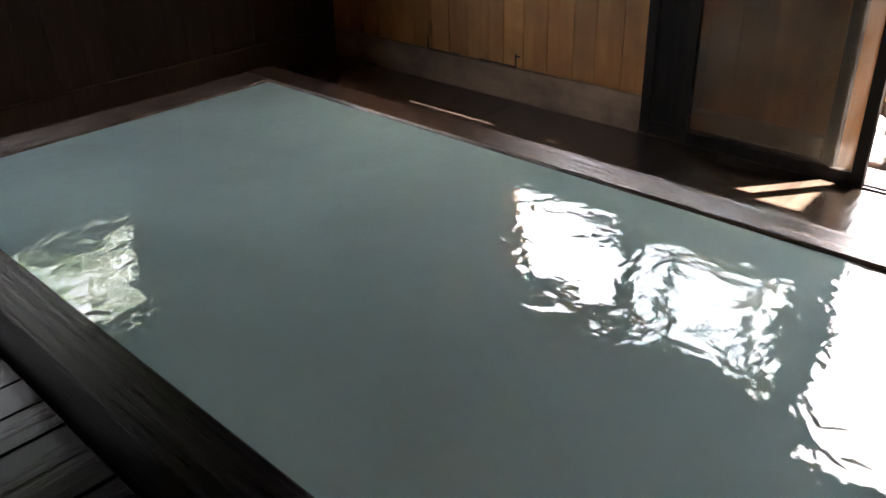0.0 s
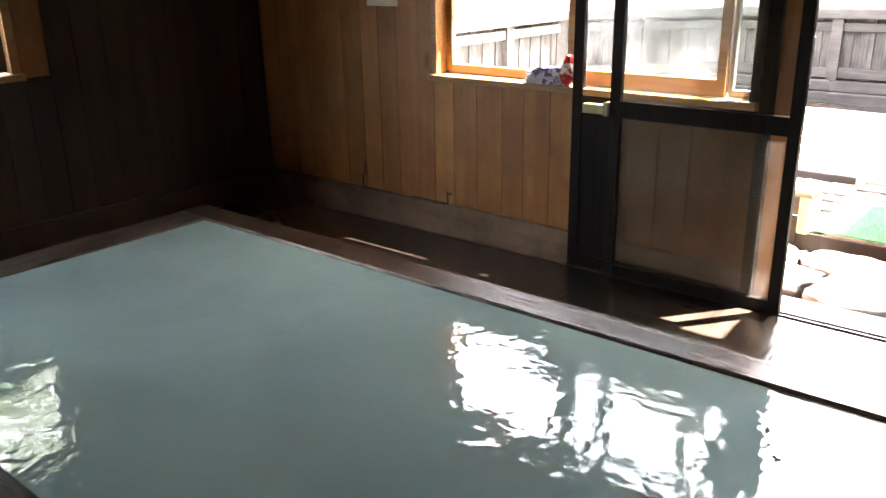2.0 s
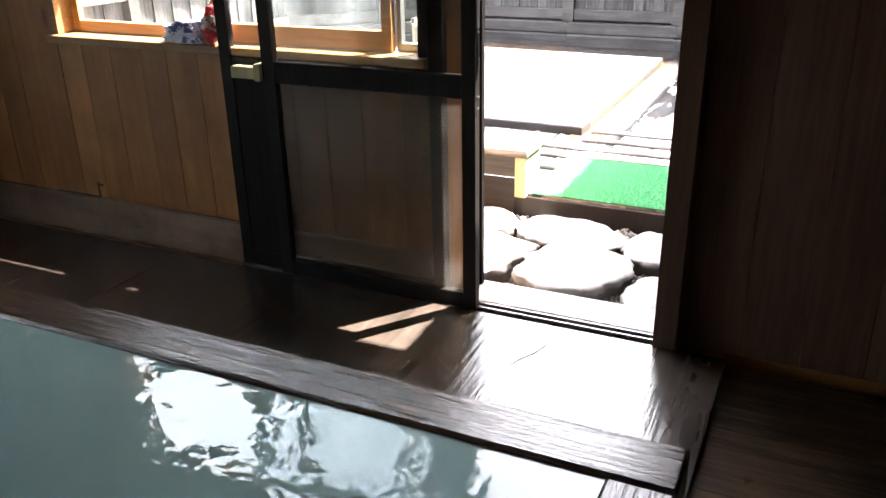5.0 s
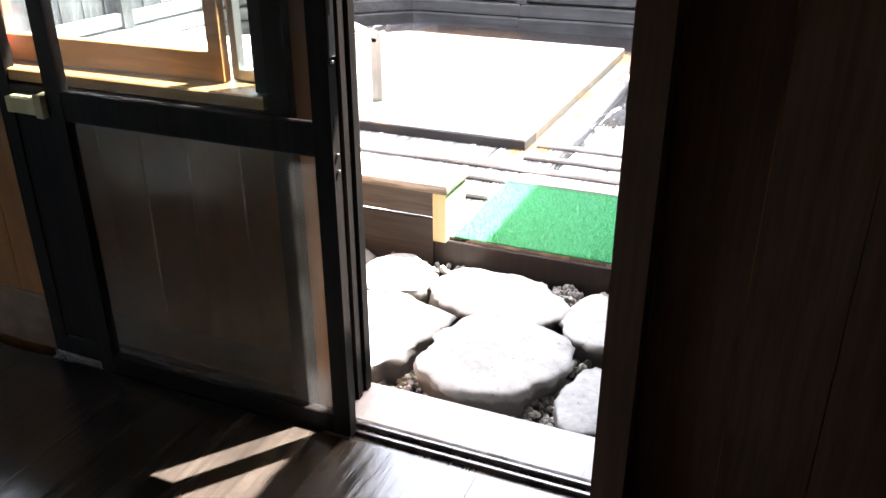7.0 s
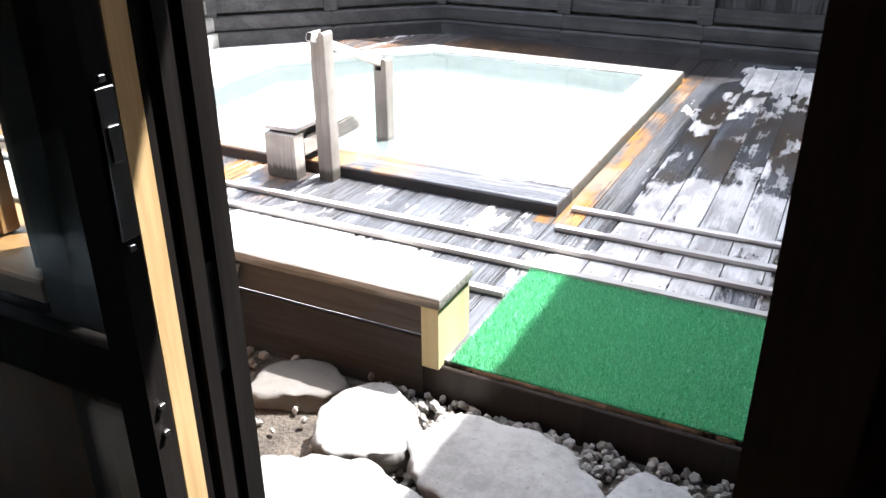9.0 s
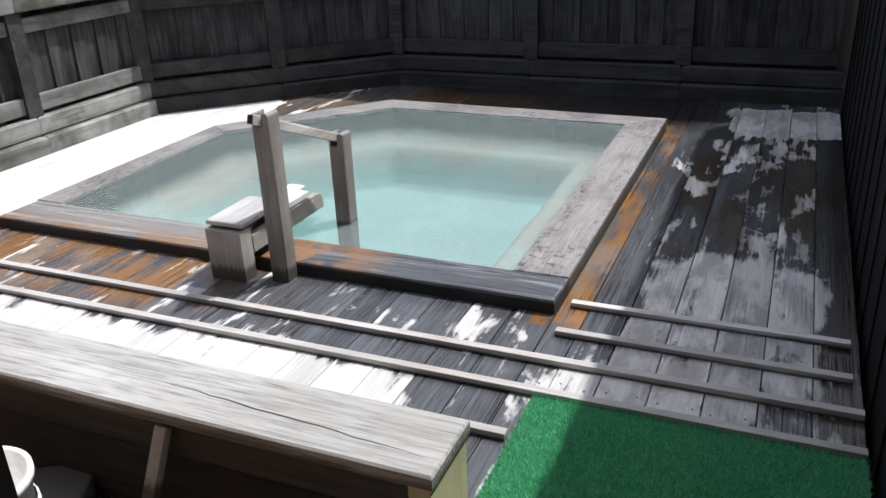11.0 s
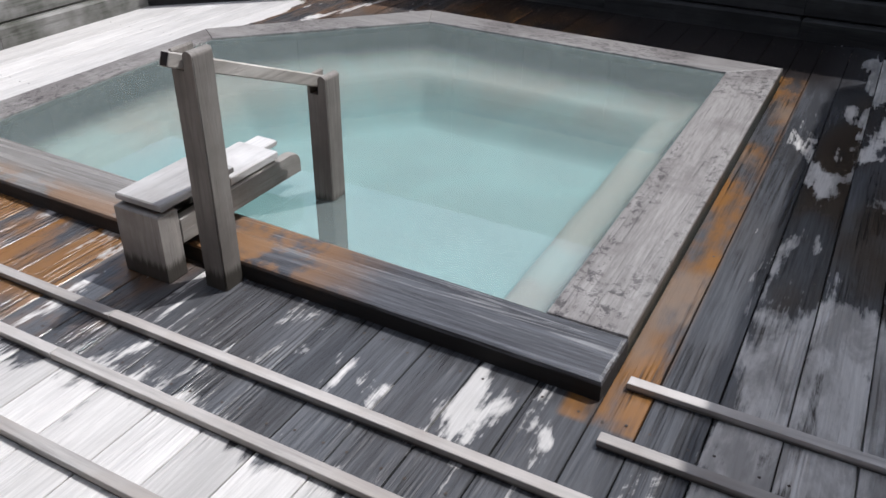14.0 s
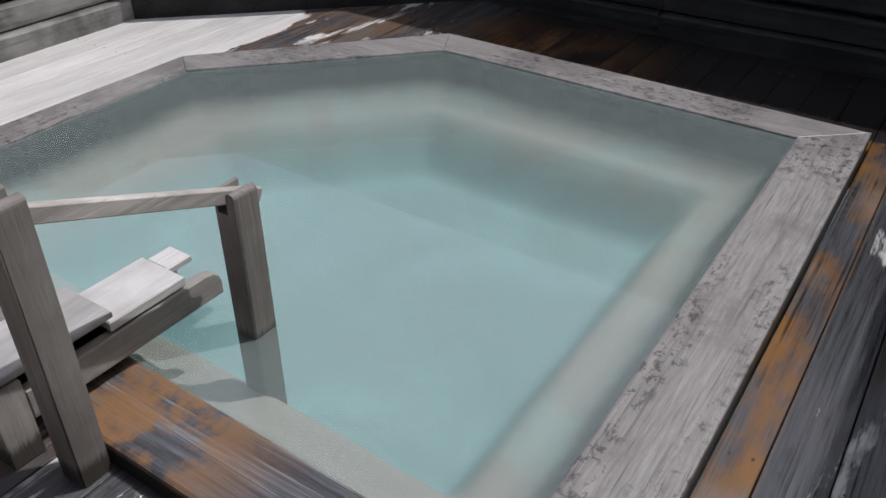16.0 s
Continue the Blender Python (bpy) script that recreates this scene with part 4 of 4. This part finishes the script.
rng = random.Random(8)
ico = bmesh.new()
bmesh.ops.create_icosphere(ico, subdivisions=1, radius=1)
ico_v = [v.co.copy() for v in ico.verts]
ico_f = [[v.index for v in f.verts] for f in ico.faces]
ico.free()
verts, faces = [], []
for _ in range(2600):
    px, py = rng.uniform(-1.3, -0.14), rng.uniform(3.80, 4.84)
    if rng.random() < 0.05:
        px, py = rng.uniform(-2.6, -1.2), rng.uniform(4.0, 4.86)
    r = rng.uniform(0.010, 0.021)
    m = pose(px, py, -0.255 + r * 0.5 + rng.uniform(0, 0.02), rng.uniform(0, 360), rng.uniform(0, 360), rng.uniform(0, 360))
    k = len(verts)
    s = (r * rng.uniform(0.8, 1.4), r, r * rng.uniform(0.55, 0.9))
    verts += [m @ Vector((p.x * s[0], p.y * s[1], p.z * s[2])) for p in ico_v]
    faces += [[k + i for i in f] for f in ico_f]
me = bpy.data.meshes.new("pebbles")
me.from_pydata(verts, [], faces)
me.materials.append(PEBBLE)
tagged(new("pebbles", me), "loose grey and brown pebbles between stones", "pebbles", kind="stuff")

# ---- the deck ----
ZD = -0.106
joist = bmesh.new()
cbox(joist, -1.10, -0.10, 4.885, 4.93, -0.27, -0.148, 0.004)
for yy in (5.6, 6.0, 8.9, 9.3):
    cbox(joist, -4.80, -0.10, yy, yy + 0.05, -0.30, -0.148, 0.002)
for xx in (-4.6, -4.15, -0.95, -0.45):
    cbox(joist, xx, xx + 0.05, 6.06, 8.89, -0.30, -0.15, 0.002)
deck = tagged(part("deck", joist, DARK_FENCE), "weathered plank deck, partly wet, round a spring bath", "deck", kind="structure")
SEAMS = [-0.105, -0.245, -0.395, -0.55, -0.71, -0.868, -1.012, -1.122]
a = -1.122
while a > -4.72:
    a -= rng.choice((0.15, 0.16, 0.17))
    SEAMS.append(max(a, -4.80))
for b, a in zip(SEAMS, SEAMS[1:]):
    w = round(b - a, 3)
    xm = (a + b) / 2
    spans = [(4.87, 9.56)] if xm > -1.13 else [(4.87, 6.12), (8.70, 9.56)] if xm > -3.0 else [(4.87, 6.12), (7.70, 9.56)] if xm > -3.90 else [(4.87, 9.56)]
    if -3.90 < xm <= -3.0:
        spans[1] = (round(max(7.70, min(8.70, 8.60 + (b + 3.0) * 1.0714)), 2), 9.56)
    for lo, hi in spans:
        piece("plank", (w - 0.0035, round(hi - lo, 2) - 0.004, 0.038), (xm, (lo + hi) / 2, ZD - 0.019 + rng.uniform(-0.0008, 0.0004)), DECK, deck, c=0.002)

upart("fascia", box(-1.125, -0.10, 4.846, 4.863, -0.27, -0.118, 0.004), DARK_WOOD, deck, "dark board closing the deck edge")

# bare soil under the boards, round the bath
under_deck = bmesh.new()
for q in ((-4.84, -4.04, 5.0, 9.58), (-1.06, -0.06, 5.0, 9.58), (-4.039, -1.061, 5.0, 6.04), (-4.039, -1.061, 8.86, 9.58)):
    cbox(under_deck, *q, -0.36, -0.32, 0)
tagged(part("ground", under_deck, SOIL), "dark bare soil under the deck boards", "ground", kind="structure")

# nail heads, two to a board over each joist
verts, faces = [], []
for b, a in zip(SEAMS, SEAMS[1:]):
    for yy in (4.93, 5.64, 6.03, 6.9, 7.8, 8.93, 9.33):
        if -3.99 < (a + b) / 2 < -1.13 and 6.05 < yy < 8.8:
            continue
        for px in (a + 0.03, b - 0.03):
            k = len(verts)
            cx, cy = px + rng.uniform(-0.006, 0.006), yy + rng.uniform(-0.012, 0.012)
            verts += [(cx + 0.0042 * math.cos(q * math.pi / 3), cy + 0.0042 * math.sin(q * math.pi / 3), ZD + 0.0012) for q in range(6)]
            faces.append([k + q for q in range(6)])
me = bpy.data.meshes.new("nailing")
me.from_pydata(verts, [], faces)
me.materials.append(METAL_RUSTY)
tagged(under(deck, new("nailing", me)), "small dark rusty nail heads", kind="stuff")

# battens nailed across the deck
for x0, x1, yc in ((-1.082, -0.13, 6.175), (-1.082, -0.13, 5.952), (-4.70, -0.105, 5.755), (-4.70, -0.105, 5.565), (-4.70, -1.05, 5.325)):
    n = max(1, round((x1 - x0) / 1.9))
    st = base("batten", ((x0 + x1) / 2, yc, ZD), label="narrow pale wooden batten nailed across the deck", category="batten", group="battens across the deck")
    for i in range(n):
        p, q = x0 + (x1 - x0) * i / n, x0 + (x1 - x0) * (i + 1) / n
        upart("slat", box(p, q - 0.004, yc - 0.016, yc + 0.016, ZD, ZD + 0.022 + 0.002 * (i % 2), 0.0015), STRIP, st)

# ---- artificial turf mat ----
MX0, MX1, MY0, MY1 = -1.042, -0.108, 4.865, 5.548
mat_ob = base("turf_mat", ((MX0 + MX1) / 2, (MY0 + MY1) / 2, ZD), label="bright green artificial turf mat lying on the deck", category="doormat")
upart("backing", box(MX0, MX1, MY0, MY1, ZD, ZD + 0.006, 0.002), TURF_BASE, mat_ob)
verts, faces = [], []
for _ in range(52000):
    px, py = rng.uniform(MX0, MX1), rng.uniform(MY0, MY1)
    a, h = rng.uniform(0, math.pi), rng.uniform(0.010, 0.019)
    dx, dy = math.cos(a) * 0.0016, math.sin(a) * 0.0016
    lx, ly = rng.gauss(0, 0.006), rng.gauss(0, 0.006)
    k = len(verts)
    verts += [(px - dx, py - dy, ZD + 0.005), (px + dx, py + dy, ZD + 0.005), (px + lx, py + ly, ZD + 0.005 + h)]
    faces.append((k, k + 1, k + 2))
me = bpy.data.meshes.new("pile")
me.from_pydata(verts, [], faces)
me.materials.append(TURF)
tagged(under(mat_ob, new("pile", me)), kind="stuff")

# ---- outdoor bath ----
bath2 = base("outdoor_bath", (-2.5, 7.3, ZD), label="five-sided outdoor hot spring bath with grey plank rim", category="bath")
OUT = [(-1.125, 6.085), (-1.130, 8.740), (-3.105, 8.798), (-3.972, 7.838), (-3.975, 6.10)]
INN = [(-1.352, 6.290), (-1.358, 8.540), (-3.000, 8.582), (-3.820, 7.722), (-3.805, 6.345)]
RT = -0.045
OUT_B = [(-1.125, 6.292), (-1.130, 8.740), (-3.105, 8.798), (-3.972, 7.838), (-3.978, 6.352)]
for i in range(4):
    j = (i + 1) % 5
    drop = (0.0, 0.002, 0.001, 0.002, 0.003)[i]
    upart("rim_board", prism([OUT_B[i], OUT_B[j], INN[j], INN[i]], -0.16, RT - drop, 0.006), RIM_GREY if i in (0, 3) else RIM_GREY_X, bath2)
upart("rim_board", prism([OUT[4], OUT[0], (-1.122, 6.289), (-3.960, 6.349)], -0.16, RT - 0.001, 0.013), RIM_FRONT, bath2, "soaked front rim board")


def shrink(pts, d):
    cx, cy = sum(p[0] for p in pts) / len(pts), sum(p[1] for p in pts) / len(pts)
    out = []
    for x, y in pts:
        l = math.hypot(x - cx, y - cy)
        out.append((x + (cx - x) / l * d, y + (cy - y) / l * d))
    return out


WALLP = shrink(INN, -0.06)
for i in range(5):
    j = (i + 1) % 5
    upart("basin_wall", prism([WALLP[i], WALLP[j], shrink(INN, -0.02)[j], shrink(INN, -0.02)[i]], -0.8, -0.163), SOAKED, bath2)


def edge_distance(x, y):
    """How far a point of the bath lies from its nearest side."""
    d = 9.0
    for i in range(5):
        (x0, y0), (x1, y1) = INN[i], INN[(i + 1) % 5]
        l = math.hypot(x1 - x0, y1 - y0)
        d = min(d, ((x1 - x0) * (y - y0) - (y1 - y0) * (x - x0)) / l)
    return d


# the bed of the bath: a sitting shelf all round, silted over, falling to the deep middle
nx, ny = 90, 84
verts, faces = [], []
for j in range(ny):
    for i in range(nx):
        x, y = -3.90 + 2.62 * i / (nx - 1), 6.22 + 2.44 * j / (ny - 1)
        d = edge_distance(x, y) + 0.012 * noise.noise(Vector((x * 3, y * 3, 0)))
        k = max(0.0, min(1.0, (d - 0.215) / 0.19))
        e = max(0.0, min(1.0, 1 - d / 0.16))
        verts.append((x, y, -0.25 - 0.25 * k * k * (3 - 2 * k) + 0.17 * e ** 1.6 - (0.25 if d < -0.04 else 0)))
for j in range(ny - 1):
    for i in range(nx - 1):
        k = j * nx + i
        faces.append((k, k + 1, k + nx + 1, k + nx))
me = bpy.data.meshes.new("basin_bed")
me.from_pydata(verts, [], faces)
me.materials.append(BED)
me.polygons.foreach_set("use_smooth", [True] * len(me.polygons))
under(bath2, new("basin_bed", me))
bm = bmesh.new()
f = bm.faces.new([bm.verts.new((x, y, -0.056)) for x, y in shrink(INN, -0.015)])
f.normal_update()
if f.normal.z < 0:
    f.normal_flip()
tagged(new("water", surface("water", bm, WATER_OUT)), "pale turquoise milky spring water", "water", kind="structure")

# hand rail of the bath: two posts and a sloping bar
rail = base("handrail", (-2.3, 6.3, ZD), label="grey wooden handrail with two posts and a sloping bar", category="handrail")


def post(x, y, z0, z1, w, d, parent, mat, turn=0, slot=0.052):
    """A square post whose top is a fork: a slot for the bar, a thin prong and a thick rounded one."""
    m = pose(x, y, 0, 0, 0, turn)
    h = w / 2
    mid, r = (h + 0.008) / 2, (h - 0.008) / 2
    outline = [(-h, z0), (h, z0)]
    outline += [(mid + r * math.cos(radians(k)), z1 - r + r * math.sin(radians(k))) for k in range(0, 181, 20)]
    outline += [(0.008, z1 - slot), (-0.025, z1 - slot), (-0.025, z1 - 0.006), (-0.029, z1), (-h + 0.005, z1 - 0.002), (-h, z1 - 0.009)]
    bm = bmesh.new()
    rings = [[bm.verts.new(m @ Vector((px, yy, pz))) for px, pz in outline] for yy in (-d / 2, d / 2)]
    bm.faces.new(rings[0])
    bm.faces.new(rings[1][::-1])
    for i in range(len(outline)):
        j = (i + 1) % len(outline)
        bm.faces.new((rings[0][i], rings[1][i], rings[1][j], rings[0][j]))
    bmesh.ops.recalc_face_normals(bm, faces=bm.faces)
    uprights = [e for e in bm.edges if abs(e.verts[0].co.z - e.verts[1].co.z) > 0.2]
    bmesh.ops.bevel(bm, geom=uprights, offset=0.004, segments=2, affect="EDGES")
    return upart("post", bm, mat, parent)


post(-2.264, 6.045, ZD, 0.60, 0.078, 0.075, rail, POST_WOOD)
post(-2.262, 6.580, -0.8, 0.375, 0.075, 0.075, rail, POST_WOOD, slot=0.062)
bm = bmesh.new()
a, b = Vector((-2.265, 5.965, 0.588)), Vector((-2.266, 6.66, 0.312))
q = (b - a).to_track_quat("Y", "Z").to_matrix().to_4x4()
cbox(bm, -0.0225, 0.0055, 0, (b - a).length, -0.018, 0.020, 0.003, Matrix.Translation(a) @ q)
bar = upart("bar", bm, SPOUT_WOOD, rail)
upart("end_grain", box(-0.0195, 0.0025, -0.001, 0.002, -0.016, 0.018, 0, Matrix.Translation(a) @ q), DARK_WOOD, bar, "blackened end grain")

# spout box that feeds the bath
spout = base("water_spout", (-2.47, 6.2, ZD), label="bleached wooden water spout box with a stepped lid", category="water spout")
upart("box", box(-2.565, -2.395, 5.955, 6.03, ZD, 0.115, 0.004), POST_WOOD, spout)
def spout_side(x0, x1, y1):
    """A side board whose far upper corner is worn round."""
    prof = [(6.031, -0.004), (y1, -0.004), (y1, 0.035), (y1 - 0.006, 0.055), (y1 - 0.022, 0.070), (y1 - 0.05, 0.076), (6.031, 0.076)]
    bm = bmesh.new()
    rings = [[bm.verts.new((xx, yy, zz)) for yy, zz in prof] for xx in (x0, x1)]
    bm.faces.new(rings[0])
    bm.faces.new(rings[1][::-1])
    for i in range(len(prof)):
        j = (i + 1) % len(prof)
        bm.faces.new((rings[0][i], rings[1][i], rings[1][j], rings[0][j]))
    bmesh.ops.recalc_face_normals(bm, faces=bm.faces)
    bmesh.ops.bevel(bm, geom=list(bm.edges), offset=0.003, segments=1, affect="EDGES")
    return bm


upart("side", spout_side(-2.565, -2.535, 6.57), SPOUT_WOOD, spout)
upart("side", spout_side(-2.425, -2.392, 6.60), SPOUT_WOOD, spout)
upart("trough", box(-2.534, -2.426, 6.031, 6.56, -0.010, 0.012, 0.003), DARK_WOOD, spout, "dark trough floor")
# solid inset block whose dark colour stands for the gap's shade
upart("spacer", box(-2.552, -2.408, 5.985, 6.25, 0.1155, 0.126, 0.001), DARK_WOOD, spout, "inset spacer, coloured dark for the shaded gap under the lid")
upart("lid", box(-2.566, -2.388, 5.968, 6.27, 0.1265, 0.149, 0.004), LID_WOOD, spout)
upart("lid", box(-2.560, -2.398, 6.262, 6.49, 0.082, 0.112, 0.004), LID_WOOD, spout)
upart("lid", box(-2.552, -2.470, 6.491, 6.575, 0.080, 0.105, 0.006), LID_WOOD, spout)

# ---- bench ----
bench = base("bench", (-2.8, 4.94, -0.25), label="long bench of one thick grey plank on board legs", category="bench")
upart("seat", box(-4.70, -1.058, 4.822, 5.062, 0.093, 0.137, 0.006), BENCH_WOOD, bench)
# a long drying split along the grain of the seat
bm = bmesh.new()
r2 = random.Random(21)
line = [(-1.10 - 0.05 * i, 4.885 + 0.0035 * i + r2.uniform(-0.004, 0.004), 0.0022 * math.sin(math.pi * i / 17) + 0.0003) for i in range(18)]
low = [bm.verts.new((x, y - w, 0.1374)) for x, y, w in line]
high = [bm.verts.new((x, y + w, 0.1374)) for x, y, w in line]
for i in range(len(line) - 1):
    bm.faces.new((low[i], high[i], high[i + 1], low[i + 1]))
bmesh.ops.recalc_face_normals(bm, faces=bm.faces)
upart("split", bm, DARK_WOOD, bench, "long dark drying split")
for xx in (-1.125, -2.95, -4.66):
    upart("leg", box(xx, xx + 0.058, 4.832 if xx > -2 else 4.868, 5.052, -0.125 if xx > -2 else -0.105, 0.0925, 0.004), BENCH_RAW, bench, "raw yellowish board leg" if xx > -2 else "")
skirt2 = tagged(part("wall_skirt", box(-4.75, -1.13, 4.846, 4.866, -0.262, -0.03, 0.004), SKIRT_GREY), "grey board closing the deck edge", "board", kind="structure")
tagged(part("wall_skirt", box(-4.75, -1.13, 4.848, 4.866, -0.022, 0.088, 0.004), SKIRT_GREY), "grey board under the bench", "board", kind="structure")
bm = bmesh.new()
a, b = Vector((-1.852, 4.660, -0.258)), Vector((-1.834, 4.830, 0.085))
q = (b - a).to_track_quat("Z", "Y").to_matrix().to_4x4()
stick = base("stake", a, label="split wooden stake with dark brown end leaning under the bench", category="stake")
upart("shaft", box(-0.02, 0.02, -0.012, 0.012, 0.075, (b - a).length, 0.003, Matrix.Translation(a) @ q), POST_WOOD, stick)
upart("tip", box(-0.021, 0.021, -0.013, 0.013, 0.0, 0.074, 0.003, Matrix.Translation(a) @ q), TIP_BROWN, stick, "dark reddish-brown end")
bucket = base("bucket", (-2.16, 4.50, -0.26), label="white plastic bucket standing on the soil", category="bucket")
bm = lathe([(0.11, 0.0), (0.135, 0.30), (0.145, 0.305), (0.145, 0.325), (0.128, 0.325), (0.105, 0.02), (0.02, 0.015)])
bmesh.ops.translate(bm, verts=bm.verts, vec=(-2.16, 4.50, -0.26))
upart("body", bm, PLASTIC, bucket, smooth=True)
bm = lathe([(0.136, 0.20), (0.142, 0.205), (0.142, 0.225), (0.136, 0.23)])
bmesh.ops.translate(bm, verts=bm.verts, vec=(-2.16, 4.50, -0.26))
upart("collar", bm, PLASTIC, bucket, smooth=True)


# ---- fences ----
def fence_bay(p, q, name_label, rail_mat):
    """One bay of the low panel fence: two sill beams, rails, boards and a post at its start."""
    p, q = Vector((*p, 0)), Vector((*q, 0))
    length = (q - p).length
    m = Matrix.Translation(p) @ pose(0, 0, 0, 0, 0, math.degrees(math.atan2(q.y - p.y, q.x - p.x)))
    bay = base("fence", (p + q) / 2, label=name_label, category="fence", group="fence bays round the deck")
    upart("sill_beam", box(0, length - 0.002, -0.10, 0.05, -0.146, 0.005, 0.012, m), rail_mat, bay)
    upart("sill_beam", box(0, length - 0.002, -0.055, 0.05, 0.006, 0.125, 0.012, m), rail_mat, bay)
    upart("rail", box(0.056, length - 0.056, -0.022, 0.02, 0.15, 0.255, 0.005, m), rail_mat, bay)
    upart("rail", box(0.056, length - 0.056, -0.022, 0.02, 0.635, 0.725, 0.005, m), rail_mat, bay)
    upart("cap", box(0, length - 0.002, -0.07, 0.07, 0.765, 0.865, 0.008, m), rail_mat, bay)
    upart("post", box(-0.055, 0.055, -0.045, 0.045, 0.126, 0.764, 0.005, m), FENCE_RAIL, bay)
    n = max(3, round((length - 0.11) / 0.105))
    for i in range(n):
        w = (length - 0.112) / n
        a = 0.056 + i * w
        lap = 0.008 * (i % 2)
        upart("board", box(a - lap, a + w - 0.002 + lap, 0.021 + 0.015 * (i % 2), 0.035 + 0.015 * (i % 2), 0.1255, 0.764, 0.002, m), FENCE_BOARD, bay)
    return bay


W_LINE = [(-4.85, 4.95), (-4.85, 6.07), (-4.85, 7.17), (-4.85, 8.22)]
C_LINE = [(-4.85, 8.22), (-4.14, 8.91), (-3.42, 9.60)]
N_LINE = [(-3.42, 9.60), (-2.29, 9.60), (-1.16, 9.60), (-0.10, 9.60)]
for line, lab, mat in ((W_LINE, "weathered grey panel fence in full sun", FENCE_RAIL_SUN), (C_LINE, "weathered grey panel fence across the corner", FENCE_RAIL), (N_LINE, "dark weathered panel fence in shade", FENCE_RAIL)):
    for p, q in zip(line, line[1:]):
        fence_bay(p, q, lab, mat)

back = tagged(part("wall_back", box(-9.0, 0.5, 9.84, 9.90, -0.3, 1.86, 0), CREAM), "cream board wall standing behind the fence", "wall", kind="structure")
x = -8.9
while x < 0.4:
    piece("board", (0.196, 0.018, 2.14), (x + 0.1, 9.83, 0.785), CREAM, back)
    x += 0.2
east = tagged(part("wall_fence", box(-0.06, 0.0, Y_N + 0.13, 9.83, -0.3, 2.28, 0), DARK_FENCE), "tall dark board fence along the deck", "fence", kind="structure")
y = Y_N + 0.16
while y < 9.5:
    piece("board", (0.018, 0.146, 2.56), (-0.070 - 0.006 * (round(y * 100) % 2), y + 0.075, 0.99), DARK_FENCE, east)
    y += 0.15


# ---- trees ----
def tree(cx, cy, height, spread, seed):
    r = random.Random(seed)
    t = base("tree", (cx, cy, -0.26), label="broad-leaved tree in full green leaf", category="tree", group="trees outside")
    bm = bmesh.new()
    tube(bm, (cx, cy, -0.3), (cx + 0.1, cy, height * 0.45), 0.16, 0.10)
    tips = []
    for i in range(11):
        a = i * 2.4 + r.uniform(-0.3, 0.3)
        s = Vector((cx + 0.08, cy, height * r.uniform(0.25, 0.45)))
        e = s + Vector((math.cos(a) * spread * r.uniform(0.4, 0.9), math.sin(a) * spread * r.uniform(0.4, 0.9), height * r.uniform(0.12, 0.5)))
        tube(bm, s, e, 0.06, 0.02, 6)
        tips += [s.lerp(e, 0.6), e]
    upart("trunk", bm, BARK, t)
    verts, faces = [], []
    for _ in range(9000):
        c = r.choice(tips)
        p = c + Vector((r.gauss(0, spread * 0.2), r.gauss(0, spread * 0.2), r.gauss(0, height * 0.07)))
        s = r.uniform(0.05, 0.10)
        u = Vector((r.gauss(0, 1), r.gauss(0, 1), r.gauss(0, 0.6))).normalized()
        w = u.cross(Vector((r.gauss(0, 1), r.gauss(0, 1), r.gauss(0, 1)))).normalized()
        k = len(verts)
        verts += [p - u * s, p + w * s * 0.5, p + u * s, p - w * s * 0.5]
        faces.append((k, k + 1, k + 2, k + 3))
    me = bpy.data.meshes.new("crown")
    me.from_pydata(verts, [], faces)
    me.materials.append(LEAF)
    tagged(under(t, new("crown", me)), kind="stuff")


for cx, cy, h, s, k in ((-14.5, 5.0, 8.4, 2.3, 1), (-13.2, 2.4, 7.4, 1.9, 7), (-18.0, 12.6, 9.0, 2.6, 4), (-20.0, 2.0, 6.0, 2.0, 3)):
    tree(cx, cy, h, s, k)
